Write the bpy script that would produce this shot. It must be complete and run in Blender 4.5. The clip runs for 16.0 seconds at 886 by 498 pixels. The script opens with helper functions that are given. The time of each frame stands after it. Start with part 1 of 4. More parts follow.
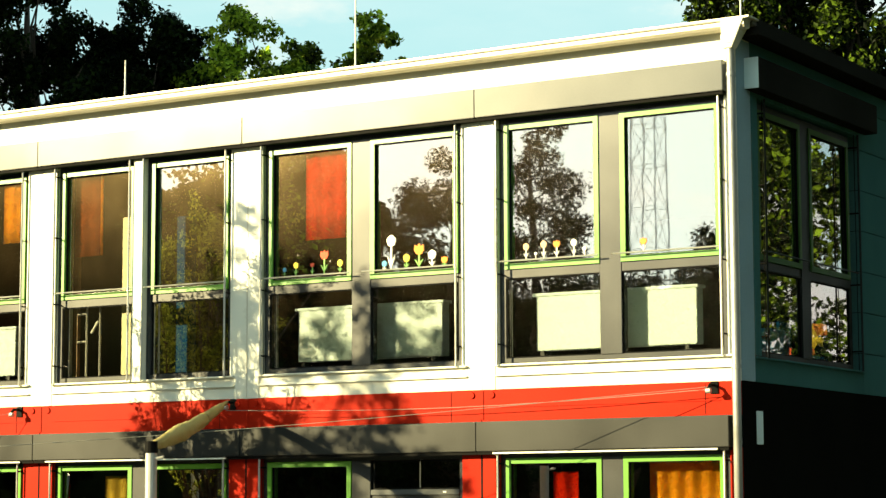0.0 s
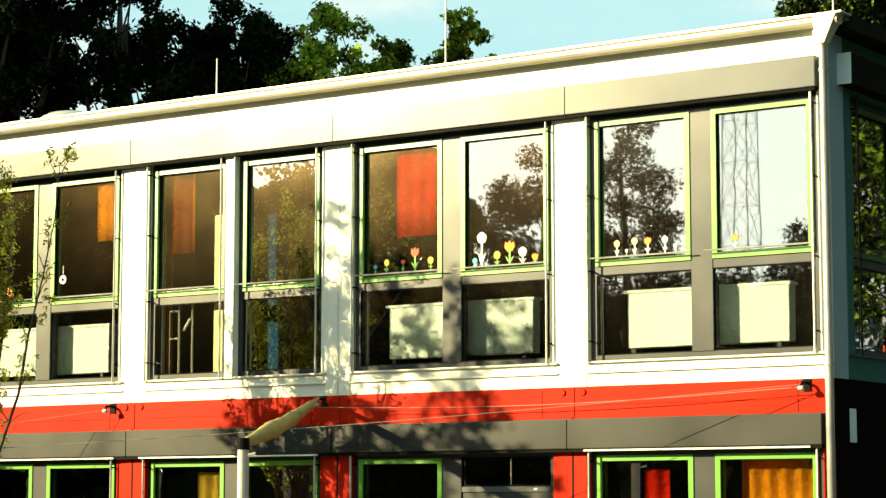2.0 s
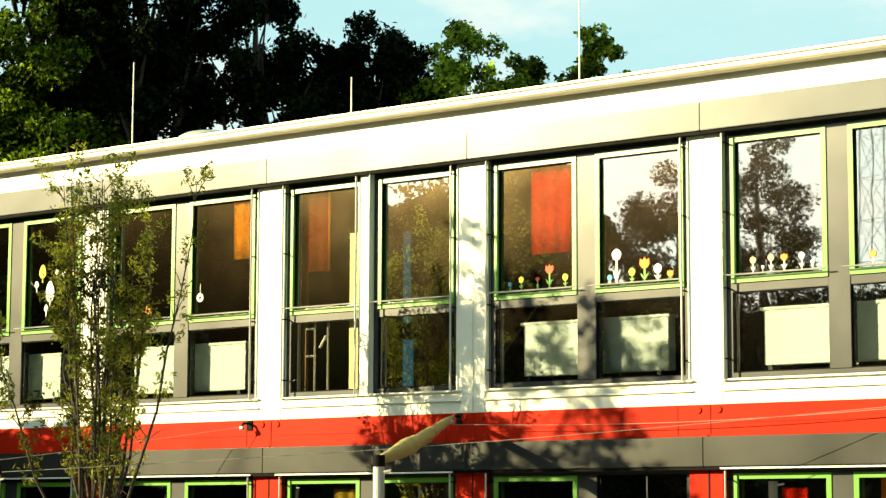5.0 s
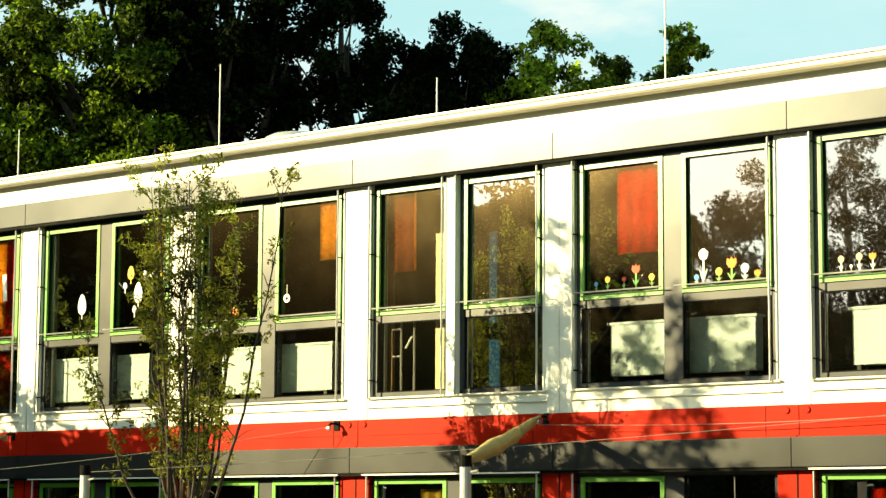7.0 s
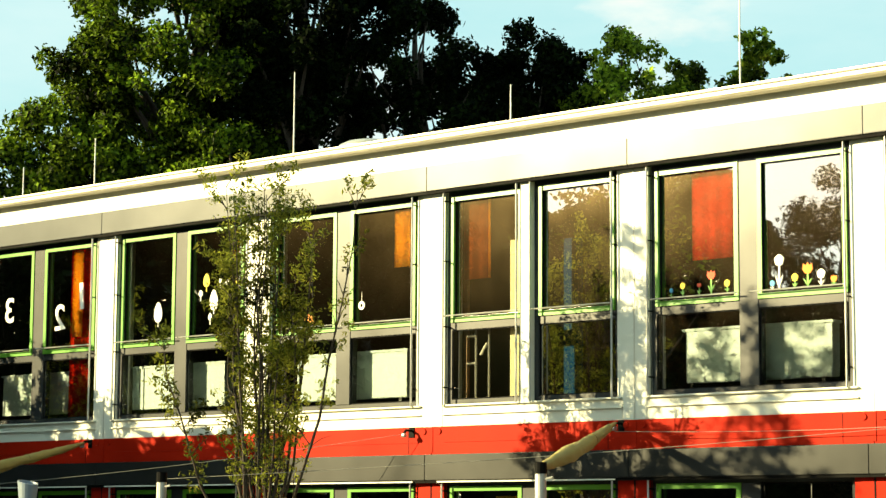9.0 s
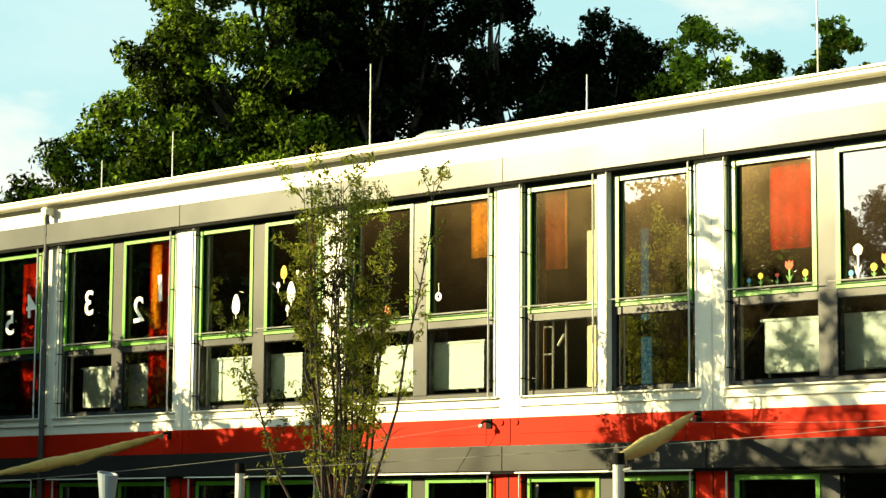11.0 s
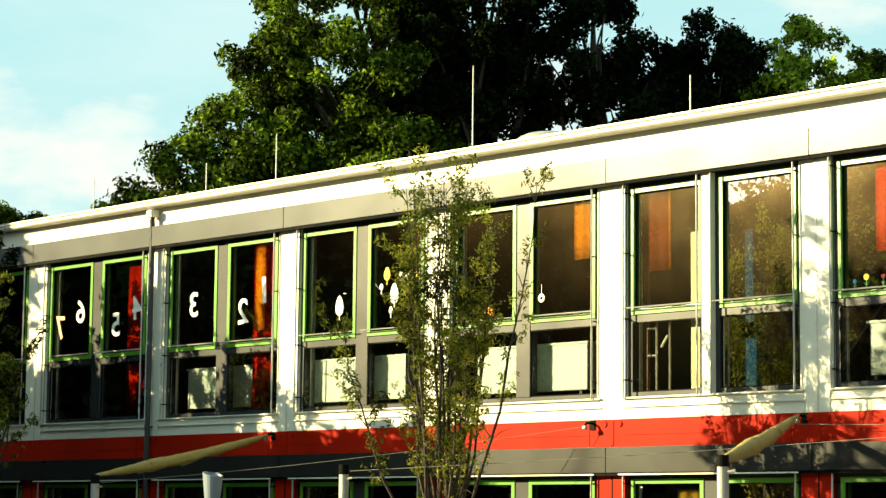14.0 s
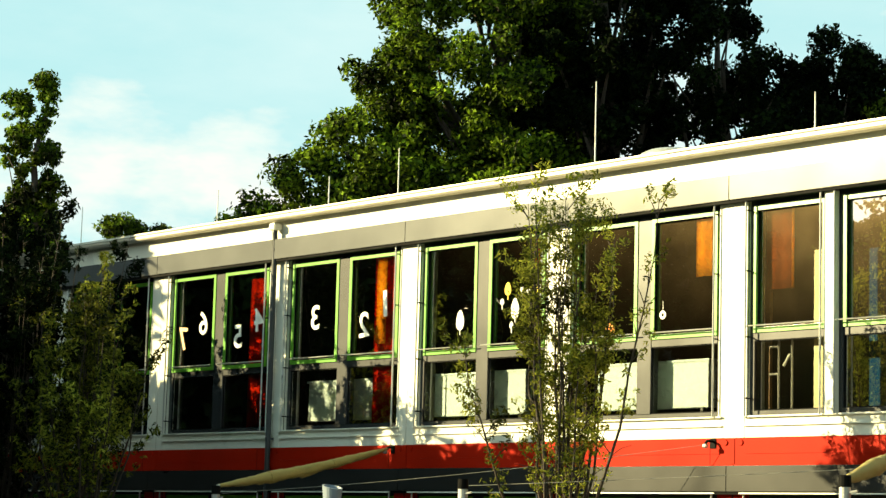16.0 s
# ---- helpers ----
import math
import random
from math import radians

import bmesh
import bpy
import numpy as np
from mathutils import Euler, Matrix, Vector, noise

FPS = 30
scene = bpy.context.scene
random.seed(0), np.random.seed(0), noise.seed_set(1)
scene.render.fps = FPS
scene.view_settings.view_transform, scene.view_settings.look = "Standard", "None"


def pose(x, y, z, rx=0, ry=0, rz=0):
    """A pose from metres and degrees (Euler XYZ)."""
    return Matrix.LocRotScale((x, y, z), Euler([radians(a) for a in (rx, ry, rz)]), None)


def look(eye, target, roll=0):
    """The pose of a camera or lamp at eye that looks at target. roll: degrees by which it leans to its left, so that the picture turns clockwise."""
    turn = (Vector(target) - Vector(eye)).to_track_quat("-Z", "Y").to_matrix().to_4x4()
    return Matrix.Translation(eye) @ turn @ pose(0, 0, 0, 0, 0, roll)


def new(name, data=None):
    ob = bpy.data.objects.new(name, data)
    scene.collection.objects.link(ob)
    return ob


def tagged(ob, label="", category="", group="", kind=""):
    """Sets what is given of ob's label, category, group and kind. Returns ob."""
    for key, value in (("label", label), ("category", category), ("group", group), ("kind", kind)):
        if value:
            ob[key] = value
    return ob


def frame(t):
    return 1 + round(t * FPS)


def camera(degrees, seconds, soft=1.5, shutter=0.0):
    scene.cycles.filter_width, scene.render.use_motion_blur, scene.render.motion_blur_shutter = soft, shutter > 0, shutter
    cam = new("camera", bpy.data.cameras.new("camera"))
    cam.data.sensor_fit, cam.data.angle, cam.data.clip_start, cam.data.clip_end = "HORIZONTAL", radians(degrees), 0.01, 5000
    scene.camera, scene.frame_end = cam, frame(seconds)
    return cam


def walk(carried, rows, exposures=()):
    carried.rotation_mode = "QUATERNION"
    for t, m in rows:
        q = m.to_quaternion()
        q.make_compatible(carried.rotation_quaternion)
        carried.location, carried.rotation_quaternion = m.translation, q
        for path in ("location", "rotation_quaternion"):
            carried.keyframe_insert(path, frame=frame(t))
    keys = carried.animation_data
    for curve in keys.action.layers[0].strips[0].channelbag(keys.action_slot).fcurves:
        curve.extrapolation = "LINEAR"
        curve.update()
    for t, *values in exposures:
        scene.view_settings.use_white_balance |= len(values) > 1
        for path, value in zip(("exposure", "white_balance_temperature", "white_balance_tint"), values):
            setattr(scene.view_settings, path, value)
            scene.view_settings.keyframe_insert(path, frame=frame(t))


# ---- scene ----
# A two-storey modular school building on a low sunny evening, seen by a camera that stands still and pans.
cam = camera(22.6, 16.0, soft=1.4)
EYE = (7.32, -16.27, 1.6)
# seconds, heading from north towards east, upward tilt, roll (degrees)
PATH = [
    (0, -31.838, 6.753, -0.191), (0.5, -32.567, 6.798, -0.294), (1, -33.114, 6.816, -0.078), (1.5, -33.638, 6.797, 0.009),
    (2, -34.195, 6.682, 0.009), (2.5, -34.774, 6.805, -0.086), (3, -35.214, 6.912, 0.018), (3.5, -35.706, 6.984, 0.058),
    (4, -36.437, 6.991, -0.011), (4.5, -37.086, 7.064, 0.100), (7, -39.932, 7.114, 0.317), (7.5, -40.406, 7.126, 0.345),
    (8, -40.858, 7.151, 0.453), (8.5, -41.330, 7.221, 0.348), (9, -41.869, 7.279, 0.355), (11.5, -44.432, 7.015, 0.332),
    (12, -45.024, 7.056, 0.267), (12.5, -45.471, 7.080, 0.144), (13, -45.948, 7.075, 0.174), (13.5, -46.363, 7.087, 0.352),
    (14, -46.541, 7.050, 0.580), (14.5, -46.977, 6.993, 0.820), (15, -47.628, 7.028, 0.971), (15.5, -48.771, 7.278, 1.174),
    (16, -49.705, 7.380, 1.539),
]


def aim(heading, tilt):
    h, p = radians(heading), radians(tilt)
    return Vector(EYE) + 20 * Vector((math.sin(h) * math.cos(p), math.cos(h) * math.cos(p), math.sin(p)))


EXPOSURE = 1.7
walk(cam, [(t, look(EYE, aim(h, p), r)) for t, h, p, r in PATH], exposures=[(0, EXPOSURE, 7200, 8), (16, EXPOSURE, 7200, 8)])

# ---- light: low evening sun from the front left, clear sky with low clouds ----
SUN_X, SUN_Y, SUN_Z = -0.88, -1.0, 0.42          # towards the sun
elevation = math.atan2(SUN_Z, math.hypot(SUN_X, SUN_Y))
world = bpy.data.worlds.new("world")
scene.world = world
world.use_nodes = True
wn, wl = world.node_tree.nodes, world.node_tree.links
wn.clear()
sky = wn.new("ShaderNodeTexSky")
sky.sky_type, sky.sun_disc = "NISHITA", False
sky.sun_elevation, sky.sun_rotation = elevation, math.atan2(SUN_X, SUN_Y)
sky.air_density, sky.dust_density, sky.ozone_density = 1.0, 0.6, 1.2
coord = wn.new("ShaderNodeTexCoord")
sep = wn.new("ShaderNodeSeparateXYZ")
wl.new(coord.outputs["Generated"], sep.inputs[0])
stretch = wn.new("ShaderNodeMapping")
stretch.inputs["Scale"].default_value = (5, 5, 13)
wl.new(coord.outputs["Generated"], stretch.inputs[0])
puffs = wn.new("ShaderNodeTexNoise")
puffs.inputs["Scale"].default_value, puffs.inputs["Detail"].default_value, puffs.inputs["Roughness"].default_value = 1.5, 7, 0.55
wl.new(stretch.outputs[0], puffs.inputs[0])
low = wn.new("ShaderNodeMapRange")             # clouds gather low over the horizon
low.inputs[1].default_value, low.inputs[2].default_value, low.inputs[3].default_value, low.inputs[4].default_value = 0.10, 0.24, 0.16, -0.08
wl.new(sep.outputs[2], low.inputs[0])
dense = wn.new("ShaderNodeMath")
dense.operation = "ADD"
wl.new(puffs.outputs[0], dense.inputs[0])
wl.new(low.outputs[0], dense.inputs[1])
cover = wn.new("ShaderNodeMapRange")
cover.inputs[1].default_value, cover.inputs[2].default_value = 0.52, 0.70
wl.new(dense.outputs[0], cover.inputs[0])
cloud = wn.new("ShaderNodeMix")
cloud.data_type = "RGBA"
haze = wn.new("ShaderNodeMix")                  # bright thin summer haze over the clear sky
haze.data_type = "RGBA"
haze.inputs[0].default_value = 0.80
haze.inputs[7].default_value = (4.2, 7.7, 8.5, 1)
wl.new(sky.outputs[0], haze.inputs[6])
veil_map = wn.new("ShaderNodeMapping")             # thin high cloud drawn out in streaks
veil_map.inputs["Scale"].default_value = (2.2, 3.4, 9)
veil_map.inputs["Rotation"].default_value = (0.12, 0.10, 0.3)
wl.new(coord.outputs["Generated"], veil_map.inputs[0])
veil = wn.new("ShaderNodeTexNoise")
veil.inputs["Scale"].default_value, veil.inputs["Detail"].default_value, veil.inputs["Roughness"].default_value = 1.3, 6, 0.6
wl.new(veil_map.outputs[0], veil.inputs[0])
thin = wn.new("ShaderNodeMapRange")
thin.inputs[1].default_value, thin.inputs[2].default_value, thin.inputs[4].default_value = 0.42, 0.85, 0.50
wl.new(veil.outputs[0], thin.inputs[0])
streaks = wn.new("ShaderNodeMix")
streaks.data_type = "RGBA"
streaks.inputs[7].default_value = (7.6, 8.6, 9.0, 1)
wl.new(thin.outputs[0], streaks.inputs[0])
wl.new(haze.outputs[2], streaks.inputs[6])
wl.new(cover.outputs[0], cloud.inputs[0])
wl.new(streaks.outputs[2], cloud.inputs[6])
cloud.inputs[7].default_value = (8.6, 8.5, 8.3, 1)
back = wn.new("ShaderNodeBackground")
back.inputs[1].default_value = 0.040
toward = wn.new("ShaderNodeVectorMath")          # the sky whitens round the sun
toward.operation = "DOT_PRODUCT"
toward.inputs[1].default_value = Vector((SUN_X, SUN_Y, SUN_Z)).normalized()
wl.new(coord.outputs["Generated"], toward.inputs[0])
glow = wn.new("ShaderNodeMapRange")
glow.interpolation_type = "SMOOTHSTEP"
glow.inputs[1].default_value, glow.inputs[2].default_value = 0.80, 0.97
wl.new(toward.outputs["Value"], glow.inputs[0])
bright = wn.new("ShaderNodeMix")
bright.data_type, bright.blend_type = "RGBA", "ADD"
bright.inputs[7].default_value = (10.5, 10.4, 8.8, 1)
wl.new(glow.outputs[0], bright.inputs[0])
wl.new(cloud.outputs[2], bright.inputs[6])
wl.new(bright.outputs[2], back.inputs[0])
wout = wn.new("ShaderNodeOutputWorld")
wl.new(back.outputs[0], wout.inputs[0])

sun = new("sun", bpy.data.lights.new("sun", "SUN"))
sun.data.energy, sun.data.angle, sun.data.color = 4.8, radians(0.36), (1.0, 0.88, 0.50)
sun.matrix_world = look((SUN_X * 40, SUN_Y * 40, SUN_Z * 40), (0, 0, 0))


# ---- materials ----
def mat(name, colour, rough=0.6, metal=0.0, vary=0.10, scale=3.0, grain=60.0, bump=0.0, random_hue=0.0, coat=0.0, spec=0.5, rough_vary=0.08):
    """A surface with broad stains, fine grain and slight relief."""
    m = bpy.data.materials.new(name)
    m.use_nodes = True
    n, l = m.node_tree.nodes, m.node_tree.links
    b = n["Principled BSDF"]
    b.inputs["Metallic"].default_value = metal
    b.inputs["Specular IOR Level"].default_value = spec
    b.inputs["Coat Weight"].default_value = coat
    tc = n.new("ShaderNodeNewGeometry")
    big = n.new("ShaderNodeTexNoise")
    big.inputs["Scale"].default_value, big.inputs["Detail"].default_value = scale, 5
    fine = n.new("ShaderNodeTexNoise")
    fine.inputs["Scale"].default_value, fine.inputs["Detail"].default_value = grain, 3
    l.new(tc.outputs["Position"], big.inputs[0])
    l.new(tc.outputs["Position"], fine.inputs[0])
    mix = n.new("ShaderNodeMath")
    mix.operation = "MULTIPLY_ADD"
    l.new(fine.outputs[0], mix.inputs[0])
    mix.inputs[1].default_value = 0.35
    l.new(big.outputs[0], mix.inputs[2])
    rng = n.new("ShaderNodeMapRange")
    rng.inputs[1].default_value, rng.inputs[2].default_value = 0.40, 0.95
    rng.inputs[3].default_value, rng.inputs[4].default_value = 1 - vary, 1 + vary
    l.new(mix.outputs[0], rng.inputs[0])
    value = rng.outputs[0]
    if random_hue:
        info = n.new("ShaderNodeObjectInfo")
        r2 = n.new("ShaderNodeMapRange")
        r2.inputs[3].default_value, r2.inputs[4].default_value = 1 - random_hue, 1 + random_hue
        l.new(info.outputs["Random"], r2.inputs[0])
        mul = n.new("ShaderNodeMath")
        mul.operation = "MULTIPLY"
        l.new(value, mul.inputs[0])
        l.new(r2.outputs[0], mul.inputs[1])
        value = mul.outputs[0]
    tint = n.new("ShaderNodeVectorMath")
    tint.operation = "SCALE"
    tint.inputs[0].default_value = colour
    l.new(value, tint.inputs["Scale"])
    l.new(tint.outputs[0], b.inputs["Base Color"])
    rr = n.new("ShaderNodeMapRange")
    rr.inputs[1].default_value, rr.inputs[2].default_value = 0.3, 0.7
    rr.inputs[3].default_value, rr.inputs[4].default_value = max(rough - rough_vary, 0.02), min(rough + rough_vary, 1)
    l.new(big.outputs[0], rr.inputs[0])
    l.new(rr.outputs[0], b.inputs["Roughness"])
    if bump:
        bp = n.new("ShaderNodeBump")
        bp.inputs["Strength"].default_value, bp.inputs["Distance"].default_value = bump, 0.01
        l.new(fine.outputs[0], bp.inputs["Height"])
        l.new(bp.outputs[0], b.inputs["Normal"])
    return m


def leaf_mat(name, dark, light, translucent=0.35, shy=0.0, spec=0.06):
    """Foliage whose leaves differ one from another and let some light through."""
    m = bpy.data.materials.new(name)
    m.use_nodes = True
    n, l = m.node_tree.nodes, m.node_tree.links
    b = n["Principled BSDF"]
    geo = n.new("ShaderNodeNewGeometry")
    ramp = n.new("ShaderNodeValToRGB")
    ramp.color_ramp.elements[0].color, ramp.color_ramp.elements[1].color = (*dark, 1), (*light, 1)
    ramp.color_ramp.elements[0].position = shy       # share of leaves toned dark to stand for shade
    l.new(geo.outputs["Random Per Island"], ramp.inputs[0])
    tc = n.new("ShaderNodeTexCoord")
    clump = n.new("ShaderNodeTexNoise")
    clump.inputs["Scale"].default_value = 0.9
    l.new(tc.outputs["Object"], clump.inputs[0])
    cr = n.new("ShaderNodeMapRange")
    # clump tones from near black to bright put sun and shade into the colour
    cr.inputs[1].default_value, cr.inputs[2].default_value, cr.inputs[3].default_value, cr.inputs[4].default_value = 0.3, 0.7, 0.12, 1.9
    l.new(clump.outputs[0], cr.inputs[0])
    sc = n.new("ShaderNodeVectorMath")
    sc.operation = "SCALE"
    l.new(ramp.outputs[0], sc.inputs[0])
    l.new(cr.outputs[0], sc.inputs["Scale"])
    l.new(sc.outputs[0], b.inputs["Base Color"])
    b.inputs["Roughness"].default_value = 0.55
    b.inputs["Specular IOR Level"].default_value = spec
    tr = n.new("ShaderNodeBsdfTranslucent")
    l.new(sc.outputs[0], tr.inputs[0])
    mx = n.new("ShaderNodeMixShader")
    mx.inputs[0].default_value = translucent
    out = n["Material Output"]
    l.new(b.outputs[0], mx.inputs[1])
    l.new(tr.outputs[0], mx.inputs[2])
    l.new(mx.outputs[0], out.inputs[0])
    return m


def glass_mat(name, tint, gloss=0.46):
    """A window pane: clear, with a mirror-like skin and a little dust."""
    m = bpy.data.materials.new(name)
    m.use_nodes = True
    n, l = m.node_tree.nodes, m.node_tree.links
    n.remove(n["Principled BSDF"])
    clear = n.new("ShaderNodeBsdfTransparent")
    clear.inputs[0].default_value = (*tint, 1)
    skin = n.new("ShaderNodeBsdfGlossy")
    skin.inputs["Roughness"].default_value = 0.012
    tc = n.new("ShaderNodeNewGeometry")
    wave = n.new("ShaderNodeTexNoise")
    wave.inputs["Scale"].default_value = 1.6
    l.new(tc.outputs["Position"], wave.inputs[0])
    bp = n.new("ShaderNodeBump")
    bp.inputs["Strength"].default_value, bp.inputs["Distance"].default_value = 0.03, 0.01
    l.new(wave.outputs[0], bp.inputs["Height"])
    l.new(bp.outputs[0], skin.inputs["Normal"])
    fr = n.new("ShaderNodeFresnel")
    fr.inputs[0].default_value = 1.6
    add = n.new("ShaderNodeMath")
    add.operation = "ADD"
    add.inputs[1].default_value = gloss
    l.new(fr.outputs[0], add.inputs[0])
    mx = n.new("ShaderNodeMixShader")
    l.new(add.outputs[0], mx.inputs[0])
    l.new(clear.outputs[0], mx.inputs[1])
    l.new(skin.outputs[0], mx.inputs[2])
    dust = n.new("ShaderNodeBsdfGlossy")          # a film of dust that glares towards the sun
    dust.inputs[0].default_value = (0.85, 0.62, 0.34, 1)
    dust.distribution = "BECKMANN"
    dust.inputs["Roughness"].default_value = 0.235
    spots = n.new("ShaderNodeTexNoise")
    spots.inputs["Scale"].default_value, spots.inputs["Detail"].default_value = 2.2, 8
    l.new(tc.outputs["Position"], spots.inputs[0])
    dr = n.new("ShaderNodeMapRange")
    dr.inputs[1].default_value, dr.inputs[2].default_value, dr.inputs[3].default_value, dr.inputs[4].default_value = 0.30, 0.75, 0.015, 0.040
    l.new(spots.outputs[0], dr.inputs[0])
    mx2 = n.new("ShaderNodeMixShader")
    l.new(dr.outputs[0], mx2.inputs[0])
    l.new(mx.outputs[0], mx2.inputs[1])
    l.new(dust.outputs[0], mx2.inputs[2])
    l.new(mx2.outputs[0], n["Material Output"].inputs[0])
    return m


WHITE = mat("white_coated_steel", (0.68, 0.665, 0.575), 0.30, vary=0.05, scale=1.2, spec=0.5)
# pale end boards coloured dark teal to put them in shade
END_SHADE = mat("shade_teal_boards", (0.055, 0.145, 0.145), 0.7, vary=0.15, scale=1.0, spec=0.0)
END_DARK = mat("dark_end_wall", (0.007, 0.007, 0.006), 0.8, vary=0.2, scale=1.0, spec=0.0)
RED = mat("red_coated_steel", (0.36, 0.0120, 0.0030), 0.40, vary=0.34, scale=0.8, spec=0.05)
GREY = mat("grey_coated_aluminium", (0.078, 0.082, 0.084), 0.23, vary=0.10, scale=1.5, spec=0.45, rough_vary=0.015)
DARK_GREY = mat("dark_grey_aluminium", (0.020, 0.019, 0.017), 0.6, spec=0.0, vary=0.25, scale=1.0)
# darkened copy of the box grey: the lower boxes' shade is in the colour
BOX_SHADE = mat("shaded_grey_box_metal", (0.017, 0.0175, 0.017), 0.34, spec=0.22, vary=0.25, scale=1.0)
FRAME = mat("grey_frame", (0.025, 0.027, 0.029), 0.245, vary=0.10, scale=2.0, spec=0.62, rough_vary=0.015)
GREEN = mat("green_window_frame", (0.085, 0.27, 0.022), 0.245, vary=0.08, scale=2.0, spec=0.9, rough_vary=0.015)
BLACK = mat("black_rubber", (0.004, 0.004, 0.004), 0.6, spec=0.04)
STEEL = mat("galvanised_steel", (0.40, 0.40, 0.39), 0.42, metal=0.6, vary=0.12, scale=6)
STAINLESS = mat("stainless_rod", (0.50, 0.49, 0.46), 0.34, metal=0.7, vary=0.06)
ZINC = mat("zinc_gutter", (0.52, 0.48, 0.39), 0.45, metal=0.4, vary=0.14, scale=2.5)
# room walls and floors are near black: the rooms' gloom is in the colour
PLASTER = mat("dimmed_room_wall", (0.026, 0.020, 0.014), 0.9, vary=0.06, spec=0.05)
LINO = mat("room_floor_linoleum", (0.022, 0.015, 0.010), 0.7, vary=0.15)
CABINET = mat("pale_laminate", (0.66, 0.78, 0.80), 0.5, vary=0.015, scale=2)
GLASS = glass_mat("window_glass", (0.90, 0.92, 0.88))
BARK = mat("bark", (0.045, 0.032, 0.022), 0.9, vary=0.35, scale=9, bump=0.6)
TWIG = mat("young_bark", (0.030, 0.019, 0.010), 0.8, vary=0.3, scale=14, bump=0.3)
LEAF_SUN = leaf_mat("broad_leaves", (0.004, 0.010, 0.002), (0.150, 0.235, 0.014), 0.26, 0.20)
# mostly dark leaves with few bright ones: half shade put into the colour
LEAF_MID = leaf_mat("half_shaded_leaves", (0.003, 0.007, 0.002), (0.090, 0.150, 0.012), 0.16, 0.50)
# shaded and backlit foliage: the shade is in this near-black colour
LEAF_SHADE = leaf_mat("shade_toned_leaves", (0.002, 0.004, 0.002), (0.010, 0.018, 0.004), 0.08, 0.25, 0.01)
LEAF_WILLOW = leaf_mat("narrow_leaves", (0.035, 0.052, 0.007), (0.36, 0.37, 0.050), 0.50)
# lightened leaf colour makes up for sun that taller trees block
LEAF_LIT = leaf_mat("sun_toned_leaves", (0.015, 0.035, 0.004), (0.30, 0.42, 0.035), 0.40, 0.10)
# bush leaves run from shaded dark to sunlit bright in their colour
LEAF_BUSH = leaf_mat("bushy_leaves", (0.010, 0.020, 0.003), (0.30, 0.32, 0.040), 0.35, 0.2)
CANVAS = mat("sun_sail_canvas", (0.25, 0.19, 0.055), 0.85, vary=0.15, scale=5, grain=150, bump=0.4)
# blue-grey of the white corner post's side when it lies in shade
END_POST_SHADE = mat("shade_blue_end_post", (0.28, 0.40, 0.48), 0.6, vary=0.12, scale=1.5, spec=0.1)
# frame grey and sash green darkened for the end window's shade
END_FRAME_SHADE = mat("shade_dark_end_frame", (0.012, 0.014, 0.013), 0.5, vary=0.2, scale=2.0, spec=0.12)
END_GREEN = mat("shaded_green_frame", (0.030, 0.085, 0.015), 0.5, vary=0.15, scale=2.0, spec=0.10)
PIPE_DARK = mat("anthracite_pipe", (0.045, 0.048, 0.052), 0.4, vary=0.15, scale=4, spec=0.3)
PAPER_P = mat("peach_card", (0.80, 0.50, 0.28), 0.8, vary=0.08)
CORD = mat("pale_cord", (0.15, 0.145, 0.125), 0.6)
PAPER_W = mat("white_card", (0.80, 0.78, 0.70), 0.8, vary=0.05)
PAPER_O = mat("orange_card", (0.80, 0.26, 0.05), 0.8, vary=0.08)
PAPER_R = mat("red_card", (0.70, 0.09, 0.04), 0.8, vary=0.08)
PAPER_Y = mat("yellow_card", (0.75, 0.55, 0.08), 0.8, vary=0.08)
PAPER_G = mat("green_card", (0.22, 0.45, 0.12), 0.8, vary=0.08)
PAPER_B = mat("blue_card", (0.10, 0.35, 0.55), 0.8, vary=0.08)
CLOTH_RED = mat("red_curtain_cloth", (0.74, 0.026, 0.010), 0.9, spec=0.0, vary=0.15, scale=4, bump=0.2)
CLOTH_ORANGE = mat("orange_curtain_cloth", (0.88, 0.36, 0.025), 0.9, spec=0.0, vary=0.12, scale=4, bump=0.2)
CLOTH_BROWN = mat("rust_brown_cloth", (0.28, 0.055, 0.012), 0.9, vary=0.15, scale=4, bump=0.2, spec=0.0)
CREAM = mat("cream_door_paint", (0.78, 0.68, 0.42), 0.6, vary=0.05)
CLOTH_YELLOW = mat("yellow_curtain_cloth", (0.70, 0.48, 0.06), 0.9, vary=0.12, scale=4, bump=0.2)
BLUE = mat("blue_paint", (0.005, 0.042, 0.11), 0.8, vary=0.1, spec=0.0)
GRASS = mat("grass", (0.020, 0.032, 0.008), 0.95, vary=0.5, scale=0.6, grain=25, bump=0.8)
PAVING = mat("concrete_paving", (0.065, 0.063, 0.057), 0.9, vary=0.2, scale=1.2, bump=0.4)
ROOFING = mat("bitumen_roofing", (0.10, 0.095, 0.085), 0.9, vary=0.25, scale=1.5, bump=0.5)
CLEAR = bpy.data.materials.new("clear_inner_face")
CLEAR.use_nodes = True
CLEAR.node_tree.nodes.remove(CLEAR.node_tree.nodes["Principled BSDF"])
inner = CLEAR.node_tree.nodes.new("ShaderNodeBsdfTransparent")
inner.inputs[0].default_value = (0.93, 0.95, 0.92, 1)
CLEAR.node_tree.links.new(inner.outputs[0], CLEAR.node_tree.nodes["Material Output"].inputs[0])
WOODED = mat("wooded_slope", (0.012, 0.016, 0.006), 0.95, vary=0.6, scale=0.5, grain=6, spec=0.0)
